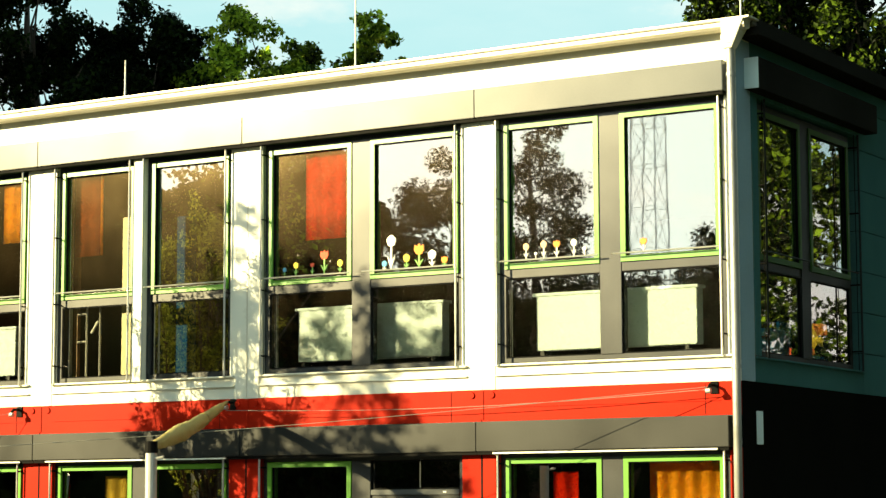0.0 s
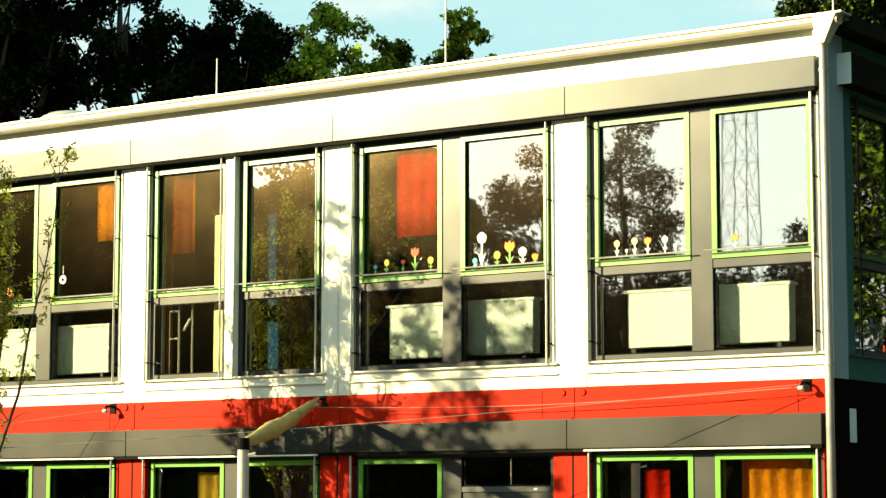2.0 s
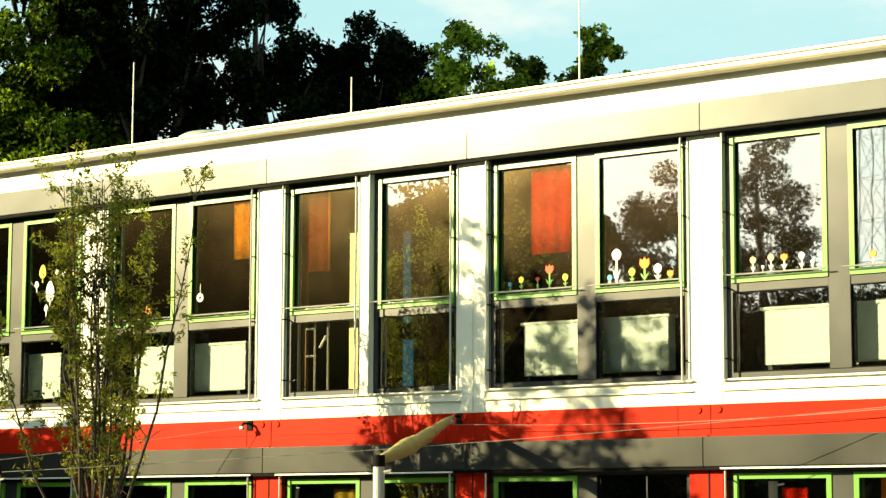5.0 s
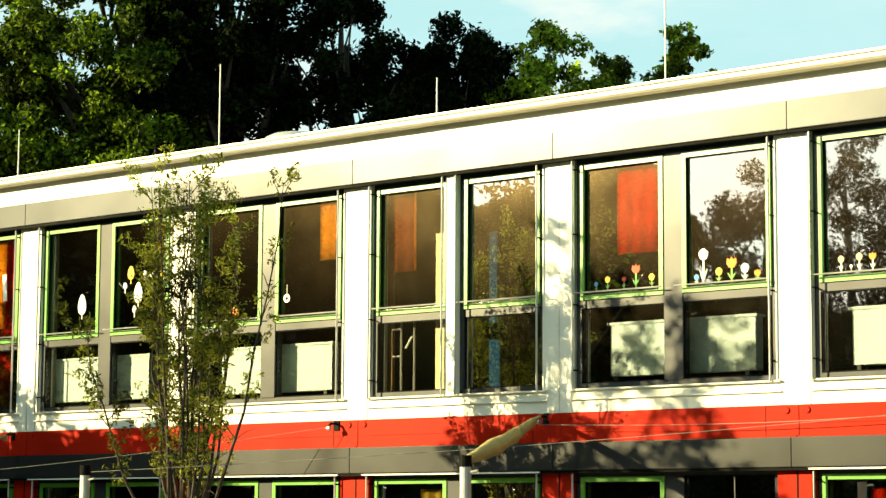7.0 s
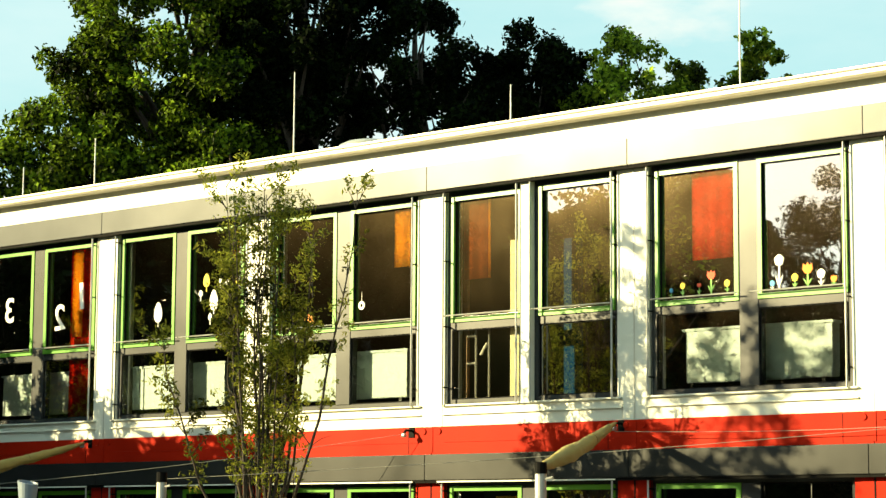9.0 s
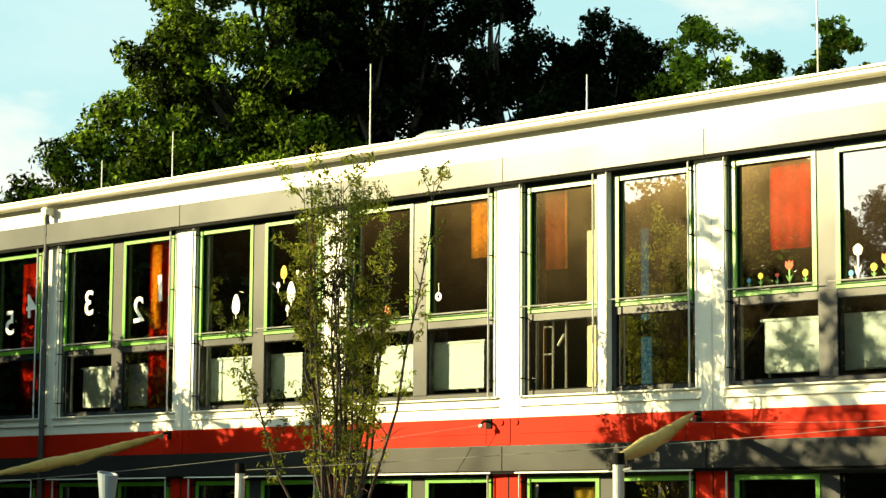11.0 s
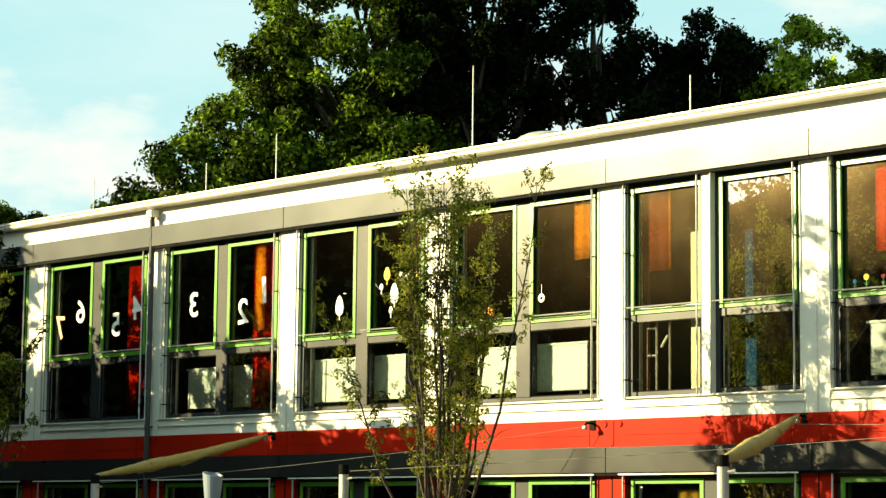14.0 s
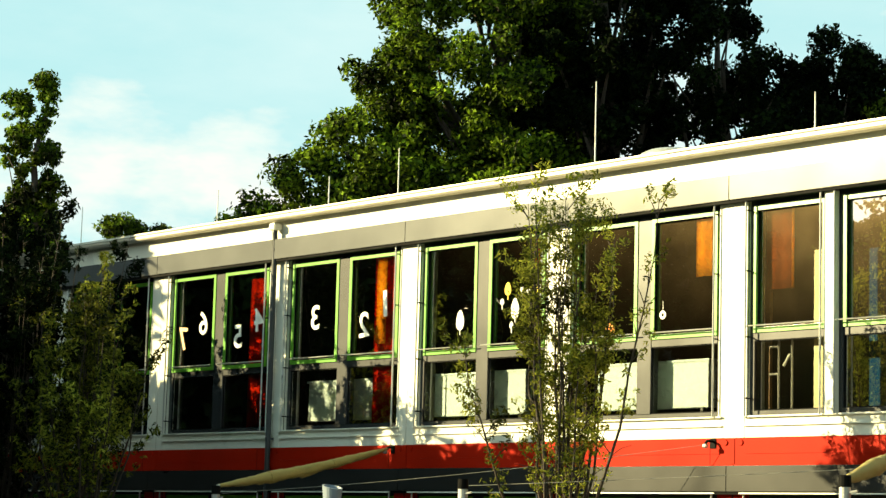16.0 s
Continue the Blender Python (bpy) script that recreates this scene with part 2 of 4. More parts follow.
# pale lamp hood, its shade put into a darker blue-grey
HOOD = mat("shaded_pale_plastic", (0.16, 0.20, 0.25), 0.4, vary=0.08)
ACRYLIC = mat("milky_acrylic", (0.26, 0.27, 0.25), 0.25, vary=0.05)


# ---- building blocks ----
def part(name, bm, material, parent=None, label="", smooth=False):
    """Links a bmesh as one mesh object under a thing or a part."""
    me = bpy.data.meshes.new(name)
    bm.to_mesh(me)
    bm.free()
    if smooth:
        me.shade_smooth()
    me.materials.append(material)
    ob = new(name, me)
    if parent is not None:
        ob.parent = parent
    return tagged(ob, label)


def thing(name, label, category, group="", kind="", at=(0, 0, 0)):
    ob = tagged(new(name), label, category, group, kind)
    ob.location = at
    return ob


def box(x0, x1, y0, y1, z0, z1, bevel=0.0, bm=None):
    bm = bm or bmesh.new()
    vs = bmesh.ops.create_cube(bm, size=1)["verts"]
    for v in vs:
        v.co = ((x0 + x1) / 2 + v.co.x * (x1 - x0), (y0 + y1) / 2 + v.co.y * (y1 - y0), (z0 + z1) / 2 + v.co.z * (z1 - z0))
    if bevel:
        bmesh.ops.bevel(bm, geom=list({e for v in vs for e in v.link_edges}), offset=bevel, segments=2, affect="EDGES")
    return bm


def ring(x0, x1, z0, z1, w, y0, y1, bm=None):
    """A rectangular frame of bar width w, in one mesh: outer and inner loop, front, back and edges."""
    bm = bm or bmesh.new()
    loops = []
    for y in (y0, y1):
        for d in (0, w):
            loops.append([bm.verts.new(c) for c in ((x0 + d, y, z0 + d), (x1 - d, y, z0 + d), (x1 - d, y, z1 - d), (x0 + d, y, z1 - d))])
    for a, b in ((0, 1), (1, 3), (3, 2), (2, 0)):
        for i in range(4):
            j = (i + 1) % 4
            bm.faces.new((loops[a][i], loops[a][j], loops[b][j], loops[b][i]))
    bmesh.ops.recalc_face_normals(bm, faces=bm.faces)
    return bm


def tube(points, radii, sides=8, bm=None, cap=True):
    """A tapered tube along points."""
    bm = bm or bmesh.new()
    pts = [Vector(p) for p in points]
    if not hasattr(radii, "__len__"):
        radii = [radii] * len(pts)
    rows = []
    for i, p in enumerate(pts):
        d = (pts[min(i + 1, len(pts) - 1)] - pts[max(i - 1, 0)]).normalized()
        a = d.orthogonal().normalized() if i == 0 else (a - d * a.dot(d)).normalized()
        b = d.cross(a)
        rows.append([bm.verts.new(p + radii[i] * (math.cos(s) * a + math.sin(s) * b)) for s in (2 * math.pi * k / sides for k in range(sides))])
    for r, s in zip(rows, rows[1:]):
        for k in range(sides):
            bm.faces.new((r[k], r[(k + 1) % sides], s[(k + 1) % sides], s[k]))
    if cap:
        bm.faces.new(rows[0][::-1])
        bm.faces.new(rows[-1])
    return bm


def lathe(profile, centre, sides=20):
    """A turned shape from (radius, height) pairs."""
    bm = bmesh.new()
    rows = [[bm.verts.new((centre[0] + r * math.cos(2 * math.pi * k / sides), centre[1] + r * math.sin(2 * math.pi * k / sides), centre[2] + z)) for k in range(sides)] for r, z in profile]
    for r, s in zip(rows, rows[1:]):
        for k in range(sides):
            bm.faces.new((r[k], r[(k + 1) % sides], s[(k + 1) % sides], s[k]))
    bm.faces.new(rows[-1])
    bm.faces.new(rows[0][::-1])
    return bm


def disc(x, z, rx, rz, y, n=14, bm=None, thick=0.002, wobble=0.0, points=None):
    """A flat cut-out standing in the facade's plane."""
    bm = bm or bmesh.new()
    pts = points or [(x + rx * (1 + wobble * math.sin(5 * a)) * math.cos(a), z + rz * (1 + wobble * math.sin(5 * a)) * math.sin(a)) for a in (2 * math.pi * k / n for k in range(n))]
    f = [bm.verts.new((px, y, pz)) for px, pz in pts]
    g = [bm.verts.new((px, y + thick, pz)) for px, pz in pts]
    bm.faces.new(f)
    bm.faces.new(g[::-1])
    for i in range(len(pts)):
        j = (i + 1) % len(pts)
        bm.faces.new((f[i], g[i], g[j], f[j]))
    bmesh.ops.recalc_face_normals(bm, faces=bm.faces)
    return bm


# ---- ground ----
bm = bmesh.new()
N = 60
grid = [[bm.verts.new((sx, sy, -0.03 + (0.05 * noise.noise(Vector((sx * 0.2, sy * 0.2, 0))) if abs(sy) > 6 else 0))) for sx in
         [-900, -400, -200, -120] + [-80 + 3 * i for i in range(N)] + [120, 200, 400, 900]] for sy in
        [-900, -400, -200, -120, -80, -60, -45] + [-36 + 3 * i for i in range(27)] + [60, 90, 140, 250, 500, 900]]
for r, s in zip(grid, grid[1:]):
    for k in range(len(r) - 1):
        bm.faces.new((r[k], r[k + 1], s[k + 1], s[k]))
tagged(part("ground", bm, GRASS), "mown grass lawn round the school building", "ground", kind="structure")
pave = tagged(part("pavement", box(-30, 1.5, -4.2, -0.02, -0.08, 0.0), PAVING), "pale concrete paving along the building", "pavement", kind="structure")

# ---- the building: modules 2.5 m wide along x, front at y = 0, corner at x = 0.1 ----
CORNER, COUNT, DEPTH = 0.0, 11, 12.0
BOUND = [0.10, -2.40, -4.90, -7.40, -9.92, -12.44, -15.05, -17.66, -20.24, -22.74, -25.24, -27.74]   # joints of the modules
WEST = BOUND[-1]


def centre(k):
    return (BOUND[k] + BOUND[k + 1]) / 2 - 0.05 + (0.03 if k in (5, 6) else 0.0)


WIDER = {5: 1.03, 6: 1.05}                       # the windows beside the rainwater pipe are a little wider


shell = thing("wall_front", "white and red steel front wall of a two-storey modular school", "wall", kind="structure")
for k in range(COUNT + 1):                        # posts between the modules, in two storeys
    x = BOUND[k]
    x0, x1 = (x - 0.14, CORNER) if k == 0 else (x - 0.14, x + 0.14)
    part("post", box(x0, x1, 0.0, 0.30, 2.63, 4.985, 0.004), WHITE, shell)
    part("red_post", box(x0, x1, 0.0, 0.30, 0.0, 2.105, 0.004), RED, shell)
    if 0 < k:
        part("joint_strip", box(x - 0.006, x + 0.006, -0.003, -0.0005, 2.64, 4.97), ZINC, shell, "thin grey joint strip")
        part("joint_strip", box(x - 0.008, x + 0.008, -0.003, -0.0005, 0.02, 2.10), BLACK, shell, "dark joint strip")
        part("joint_strip", box(x - 0.022, x + 0.022, -0.006, -0.0005, 2.375, 2.625, 0.002), RED, shell, "dark red joint strip")
for k in range(COUNT):
    x1, x0 = min(BOUND[k] - 0.002, CORNER - 0.001), BOUND[k + 1] + 0.002
    part("fascia_panel", box(x0 - 0.0015, x1 + 0.0015, 0.0, 0.30, 4.99, 5.50), WHITE, shell)
    part("red_panel", box(x0, x1, 0.0, 0.30, 2.36, 2.63, 0.003), RED, shell)
    part("red_panel_rib", box(x0 + 0.17, x1 - 0.17, -0.006, 0.0, 2.475, 2.482), RED, shell)
    part("panel_seam", box(x1 - 0.305, x1 - 0.300, -0.0025, -0.0005, 2.37, 2.62), BLACK, shell, "hairline panel seam")
    part("lower_lintel", box(x0, x1, 0.0, 0.30, 2.106, 2.359), FRAME, shell)
    w0, w1 = x0 + 0.137, BOUND[k] - 0.139
    part("sill_panel", box(w0, w1, 0.004, 0.30, 2.631, 2.835, 0.003), WHITE, shell)
    part("sill_strip", box(w0, w1, -0.022, 0.004, 2.742, 2.752), WHITE, shell)
    part("sill_ledge", box(w0, w1, -0.035, 0.03, 2.826, 2.842, 0.003), WHITE, shell)
    c = centre(k) + 0.03
    for z0, z1, m in ((2.843, 4.972, WHITE), (0.031, 2.10, RED)):          # jambs beside the window
        part("jamb", box(w0 - 0.001, c - 1.072 * WIDER.get(k, 1), 0.006, 0.20, z0, z1), m, shell)
        part("jamb", box(c + 1.072 * WIDER.get(k, 1), w1 + 0.001, 0.006, 0.20, z0, z1), m, shell)
    part("lower_sill_panel", box(w0, w1, 0.004, 0.30, 0.0, 0.03), RED, shell)
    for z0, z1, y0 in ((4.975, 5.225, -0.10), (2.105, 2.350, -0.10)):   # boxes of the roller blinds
        part("blind_box", box(x0, min(x1, -0.06), y0, -0.0005, z0, z1, 0.004), GREY if z0 > 3 else BOX_SHADE, shell, "grey metal roller blind box")
        if z0 < 3 and k != 1:
            part("end_slat", box(x0 + 0.16, x1 - 0.16, y0 + 0.002, y0 + 0.018, z0 - 0.024, z0 - 0.010), WHITE, shell, "pale end slat of the raised blind")
        part("blind_slot", box(x0, min(x1, -0.07), y0 + 0.02, -0.01, z0 - 0.028, z0 - 0.001), BLACK, shell, "black bottom slot")
    for dx in (-0.10, 0.10):                      # round caps on the red band at each joint
        cap = bmesh.new()
        bmesh.ops.create_cone(cap, segments=16, radius1=0.032, radius2=0.028, depth=0.012, cap_ends=True, matrix=Matrix.Translation((x0 + dx, -0.006, 2.585)) @ Matrix.Rotation(radians(90), 4, "X"))
        part("cover_cap", cap, RED, shell)

# other walls, roof, floors
east = thing("wall_east", "boarded end wall with shade put into its teal colour, over a dark lower storey", "wall", kind="structure")
for i in range(8):                                # wide horizontal cladding boards beside the end window
    z0 = 2.635 + i * 0.372
    part("cladding_board", box(-0.15, CORNER, 2.70, DEPTH, z0, min(z0 + 0.366, 5.5), 0.004), END_SHADE, east)
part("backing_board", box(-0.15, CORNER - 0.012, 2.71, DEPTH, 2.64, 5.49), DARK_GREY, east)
part("header_board", box(-0.15, CORNER, 0.301, 2.699, 4.985, 5.5, 0.003), END_SHADE, east)
part("sill_board", box(-0.15, CORNER, 0.301, 2.699, 2.635, 2.835, 0.003), END_SHADE, east)
part("sill_ledge", box(CORNER - 0.02, CORNER + 0.03, 0.301, 2.699, 2.824, 2.84, 0.003), END_SHADE, east)
part("lower_wall", box(-0.15, CORNER - 0.002, 0.302, DEPTH, 0.0, 2.634), END_DARK, east, "nearly black lower storey")
part("blind_box", box(CORNER + 0.001, CORNER + 0.13, 0.20, 2.86, 5.02, 5.28, 0.004), DARK_GREY, east, "dark grey roller blind box")
part("box_end", box(CORNER + 0.002, CORNER + 0.128, 0.190, 0.199, 5.022, 5.278, 0.002), CABINET, east, "pale end cap")
# added plates give the white and red corner posts' sides the colour of shade
part("shade_plate", box(CORNER + 0.0005, CORNER + 0.004, 0.035, 0.30, 2.636, 5.42), END_POST_SHADE, east, "added plate coloured as the white corner post's shaded side")
part("lower_shade_plate", box(CORNER + 0.0005, CORNER + 0.004, 0.035, 0.301, 0.0, 2.634), END_DARK, east)
part("inner_post", box(CORNER + 0.0005, CORNER + 0.010, 0.31, 0.42, 2.85, 4.98), END_SHADE, east)
part("sign_plate", box(CORNER, CORNER + 0.012, 0.30, 0.42, 2.13, 2.40, 0.003), CABINET, east, "small blank pale plate")
tagged(part("wall_west", box(WEST - 0.15, WEST, 0, DEPTH, 0, 5.5), WHITE), "white steel end wall", "wall", kind="structure")
tagged(part("wall_back", box(WEST, CORNER - 0.16, DEPTH - 0.2, DEPTH, 0, 5.5), WHITE), "white steel rear wall", "wall", kind="structure")
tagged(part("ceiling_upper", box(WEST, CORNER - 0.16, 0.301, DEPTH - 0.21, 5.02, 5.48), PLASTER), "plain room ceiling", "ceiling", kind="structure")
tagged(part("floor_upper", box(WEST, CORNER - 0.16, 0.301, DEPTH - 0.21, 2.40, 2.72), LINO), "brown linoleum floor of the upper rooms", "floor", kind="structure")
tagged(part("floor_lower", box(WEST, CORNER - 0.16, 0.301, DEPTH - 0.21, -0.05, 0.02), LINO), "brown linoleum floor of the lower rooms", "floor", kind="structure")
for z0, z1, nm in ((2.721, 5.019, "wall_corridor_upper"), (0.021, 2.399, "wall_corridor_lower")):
    tagged(part(nm, box(WEST, CORNER - 0.16, 7.2, 7.35, z0, z1), PLASTER), "inner room wall, coloured near black for an unlit room", "wall", kind="structure")
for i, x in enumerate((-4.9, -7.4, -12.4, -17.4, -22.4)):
    tagged(part("wall_room_%d" % (i + 1), box(x - 0.06, x + 0.06, 0.302, 7.19, 2.722, 5.018), PLASTER), "partition wall, coloured near black for an unlit room", "wall", kind="structure")
roof = thing("roof", "flat bitumen roof with a pale metal gutter edge", "roof", kind="structure")
part("deck", box(WEST - 0.2, CORNER + 0.18, -0.02, DEPTH + 0.1, 5.501, 5.535), ROOFING, roof)
gut = bmesh.new()                                 # half-round gutter with a rolled front bead
prof = [(-0.03, 5.53), (-0.03, 5.475), (-0.06, 5.455), (-0.10, 5.448), (-0.135, 5.462), (-0.15, 5.485), (-0.15, 5.515), (-0.163, 5.525), (-0.155, 5.537), (-0.140, 5.53), (-0.138, 5.492), (-0.10, 5.465), (-0.05, 5.474), (-0.045, 5.53)]
ends = [[gut.verts.new((x, y, z)) for y, z in prof] for x in (WEST - 0.2, CORNER + 0.16)]
for i in range(len(prof)):
    j = (i + 1) % len(prof)
    gut.faces.new((ends[0][i], ends[1][i], ends[1][j], ends[0][j]))
gut.faces.new(ends[0])
gut.faces.new(ends[1][::-1])
bmesh.ops.recalc_face_normals(gut, faces=gut.faces)
part("gutter", gut, ZINC, roof, "weathered pale zinc gutter")
part("edge_strip", box(WEST - 0.2, CORNER + 0.20, -0.14, 0.06, 5.538, 5.556, 0.003), ZINC, roof)
cap = box(-0.045, CORNER + 0.165, -0.166, -0.004, 5.31, 5.5375, 0.005)
for v in cap.verts:                               # the hopper narrows to the pipe below
    if v.co.z < 5.40:
        v.co.x, v.co.y = -0.040 + (v.co.x + 0.045) * 0.40, -0.08 + (v.co.y + 0.08) * 0.6
part("rain_hopper", cap, WHITE, roof)
part("side_edge", box(CORNER + 0.001, CORNER + 0.20, 0.061, DEPTH + 0.1, 5.43, 5.556, 0.004), DARK_GREY, roof, "dark side edge trim")


def pane(name, parent, x0, x1, z0, z1):
    """A sheet of glass whose outer face mirrors the yard."""
    ob = part(name, box(x0, x1, 0.070, 0.076, z0, z1), GLASS, parent)
    ob.data.materials.append(CLEAR)
    for f in ob.data.polygons:
        f.material_index = 0 if f.normal.y < -0.5 else 1
    ob.visible_shadow = False
    return ob


def window_unit(k, z, name, split=False, door=False):
    """One window of two lights: green-framed opening sashes above, fixed panes below, in a grey frame."""
    c = centre(k) + 0.03
    win = thing(name, "tall grey window with green-framed sashes, two fixed panes below", "window", kind="structure", at=(c, 0.0, z))
    win.scale = (WIDER.get(k, 1), 1, 1)
    yf, yb = 0.055, 0.155
    fr = ring(-1.07, 1.07, -0.005, 2.125, 0.055, yf, yb)
    part("window_frame", fr, FRAME, win)
    part("mullion", box(-0.10, 0.10, yf - 0.012, yb, 0.051, 2.069, 0.003), FRAME, win)
    if split:
        part("middle_post", box(-0.075, 0.055, -0.03, yf - 0.014, 0.0, 2.12, 0.004), WHITE, win)
    for s in (-1, 1):
        a, b = (0.101, 1.014) if s > 0 else (-1.014, -0.101)
        if door and s > 0:                        # a glazed fanlight over a plain grey door leaf
            pane("fanlight_pane", win, a + 0.03, b + 0.01, 1.825, 2.064)
            part("fanlight_gasket", ring(a + 0.02, b + 0.02, 1.815, 2.066, 0.012, yf + 0.008, 0.069), BLACK, win)
            part("fanlight_bar", box(a + 0.50, a + 0.506, yf + 0.01, 0.068, 1.828, 2.05), ZINC, win, "thin steel stay")
            part("door_head", box(a, b, yf - 0.010, yb, 1.765, 1.812, 0.004), GREY, win, "grey door head")
            leaf = part("door_leaf", box(a + 0.004, b - 0.004, yf + 0.004, yb - 0.03, 0.056, 1.760, 0.004), FRAME, win, "plain grey door leaf")
            part("door_handle", tube([(a + 0.08, yf - 0.03, 0.95), (a + 0.20, yf - 0.03, 0.95)], 0.010, 8), STAINLESS, leaf)
            part("screw_cap", box(b - 0.16, b - 0.13, yf - 0.014, yf - 0.0105, 1.782, 1.796), STAINLESS, win)
            continue
        part("transom", box(a, b, yf - 0.006, yb, 0.735, 0.808, 0.003), FRAME, win)
        sash = part("sash", ring(a, b, 0.812, 2.066, 0.046, yf - 0.022, yb - 0.02), GREEN, win, "bright green sash frame")
        pane("pane", sash, a + 0.045, b - 0.045, 0.857, 2.021)
        part("gasket", ring(a + 0.044, b - 0.044, 0.856, 2.022, 0.008, yf - 0.010, 0.069), BLACK, sash)
        pane("lower_pane", win, a + 0.005, b - 0.005, 0.055, 0.732)
        part("lower_gasket", ring(a, b, 0.051, 0.734, 0.010, yf + 0.008, 0.069), BLACK, win)
        ex = 0.05
        part("guard_rod", tube([(a - ex, -0.03, 0.875), (b + 0.02, -0.03, 0.875)], 0.007, 6), STAINLESS, win, "thin steel guard rod")
        r = s * 1.045
        rail = part("blind_rail", tube([(r, -0.05, -0.01), (r, -0.05, 2.135)], 0.0095, 6), STAINLESS, win, "thin vertical blind rail")
        part("rail_cord", tube([(r - s * 0.02, -0.02, -0.01), (r - s * 0.02, -0.02, 2.135)], 0.004, 5), BLACK, rail)
        for h in (0.17, 0.77, 1.42, 2.02):
            part("clip", tube([(r, -0.056, h), (r + s * 0.0, 0.05, h)], 0.008, 6), BLACK, rail)
        if split:
            r2 = s * 0.085 - 0.01
            part("blind_rail", tube([(r2, -0.06, -0.01), (r2, -0.06, 2.135)], 0.0095, 6), STAINLESS, win)
    return win


n = 0
for k in range(COUNT):
    n += 1
    window_unit(k, 2.842, "window_%d" % n, split=(k == 2))
for k in range(COUNT):
    n += 1
    window_unit(k, -0.02, "window_%d" % n, door=(k == 1))
n += 1
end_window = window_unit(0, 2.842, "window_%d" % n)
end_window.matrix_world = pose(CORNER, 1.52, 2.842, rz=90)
for ob in end_window.children_recursive:           # the end window stands in shade, so its frame colours are darkened
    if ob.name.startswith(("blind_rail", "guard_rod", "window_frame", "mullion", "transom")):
        ob.data.materials[0] = END_FRAME_SHADE
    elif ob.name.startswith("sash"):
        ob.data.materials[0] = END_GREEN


# ---- trees ----
def crown_mesh(name, clumps, count, size, material, parent, slim=0.55, droop=0.0, seed=1):
    """Many separate folded leaves, gathered in uneven clumps."""
    rng = np.random.default_rng(seed)
    c = np.array([q[:3] for q in clumps])
    rad = np.array([q[3] for q in clumps])
    w = rad ** 2.2
    pick = rng.choice(len(c), size=count, p=w / w.sum())
    d = rng.normal(size=(count, 3))
    d /= np.linalg.norm(d, axis=1)[:, None]
    r = rad[pick] * rng.uniform(0.15, 1.0, count) ** 0.55
    p = c[pick] + d * r[:, None] * np.array([1, 1, 0.8])
    p += rng.normal(size=(count, 3)) * 0.12 * rad[pick][:, None]
    out = d * 0.6 + rng.normal(size=(count, 3)) * 0.7
    out[:, 2] += 0.25 - droop
    nrm = out / np.linalg.norm(out, axis=1)[:, None]
    t = np.cross(nrm, rng.normal(size=(count, 3)))
    t[:, 2] -= droop
    t /= np.linalg.norm(t, axis=1)[:, None]
    b = np.cross(nrm, t)
    s = size * rng.uniform(0.6, 1.35, count)[:, None]
    v = np.stack([p - t * s, p + b * s * slim + nrm * s * 0.15, p + t * s, p - b * s * slim + nrm * s * 0.15], 1).reshape(-1, 3)
    i = np.arange(count)[:, None] * 4
    f = np.concatenate([i + np.array([0, 1, 2]), i + np.array([0, 2, 3])])
    me = bpy.data.meshes.new(name)
    me.from_pydata(v.tolist(), [], f.tolist())
    me.materials.append(material)
    ob = new(name, me)
    ob.parent = parent
    return ob


def clumps_in(ellipsoids, number, rmin, rmax, seed):
    """Clump centres on and inside a few ellipsoids (x, y, z, rx, ry, rz)."""
    rng = random.Random(seed)
    vol = [(e[3] * e[4] * e[5]) ** 0.7 for e in ellipsoids]
    out = []
    for _ in range(number):
        e = rng.choices(ellipsoids, vol)[0]
        v = Vector((rng.gauss(0, 1), rng.gauss(0, 1), rng.gauss(0, 1))).normalized() * rng.uniform(0.35, 1.08) ** 0.6
        out.append((e[0] + v.x * e[3], e[1] + v.y * e[4], e[2] + v.z * e[5], rng.uniform(rmin, rmax)))
    return out


def tree(label, base, ellipsoids, number, radii, leaves, size, material, trunk=0.3, seed=1, limbs=14, group="", slim=0.55):
    ob = thing("tree", label, "tree", group)
    cl = clumps_in(ellipsoids, number, radii[0], radii[1], seed)
    rng = random.Random(seed + 77)
    zt = max(q[2] for q in cl)
    mid = Vector(ellipsoids[0][:3])
    b = Vector(base)
    top = Vector((mid.x, mid.y, zt - 0.5))
    path = [b.lerp(top, f) + Vector((rng.uniform(-1, 1), rng.uniform(-1, 1), 0)) * 0.06 * f * (zt - b.z) * 0.3 for f in (0, 0.15, 0.3, 0.5, 0.7, 0.88, 1)]
    bm = tube(path, [trunk * f for f in (1.25, 1, 0.9, 0.7, 0.45, 0.25, 0.08)], 9)
    for q in rng.sample(cl, min(limbs, len(cl))):
        f = min(max((q[2] - b.z) / (zt - b.z) - rng.uniform(0.12, 0.3), 0.12), 0.85)
        s = b.lerp(top, f)
        e = Vector(q[:3])
        m = s.lerp(e, 0.5) + Vector((rng.uniform(-.4, .4), rng.uniform(-.4, .4), rng.uniform(-0.1, .5))) * (e - s).length * 0.25
        tube([s, s.lerp(m, 0.55), m, m.lerp(e, 0.6), e], [trunk * (1 - f) * g for g in (0.55, 0.42, 0.3, 0.18, 0.05)], 6, bm)
    part("trunk", bm, BARK, ob, smooth=True)
    crown_mesh("crown", cl, leaves, size, material, ob, slim=slim, seed=seed)
    return ob


# woodland behind the building
BEHIND = "trees behind the building"
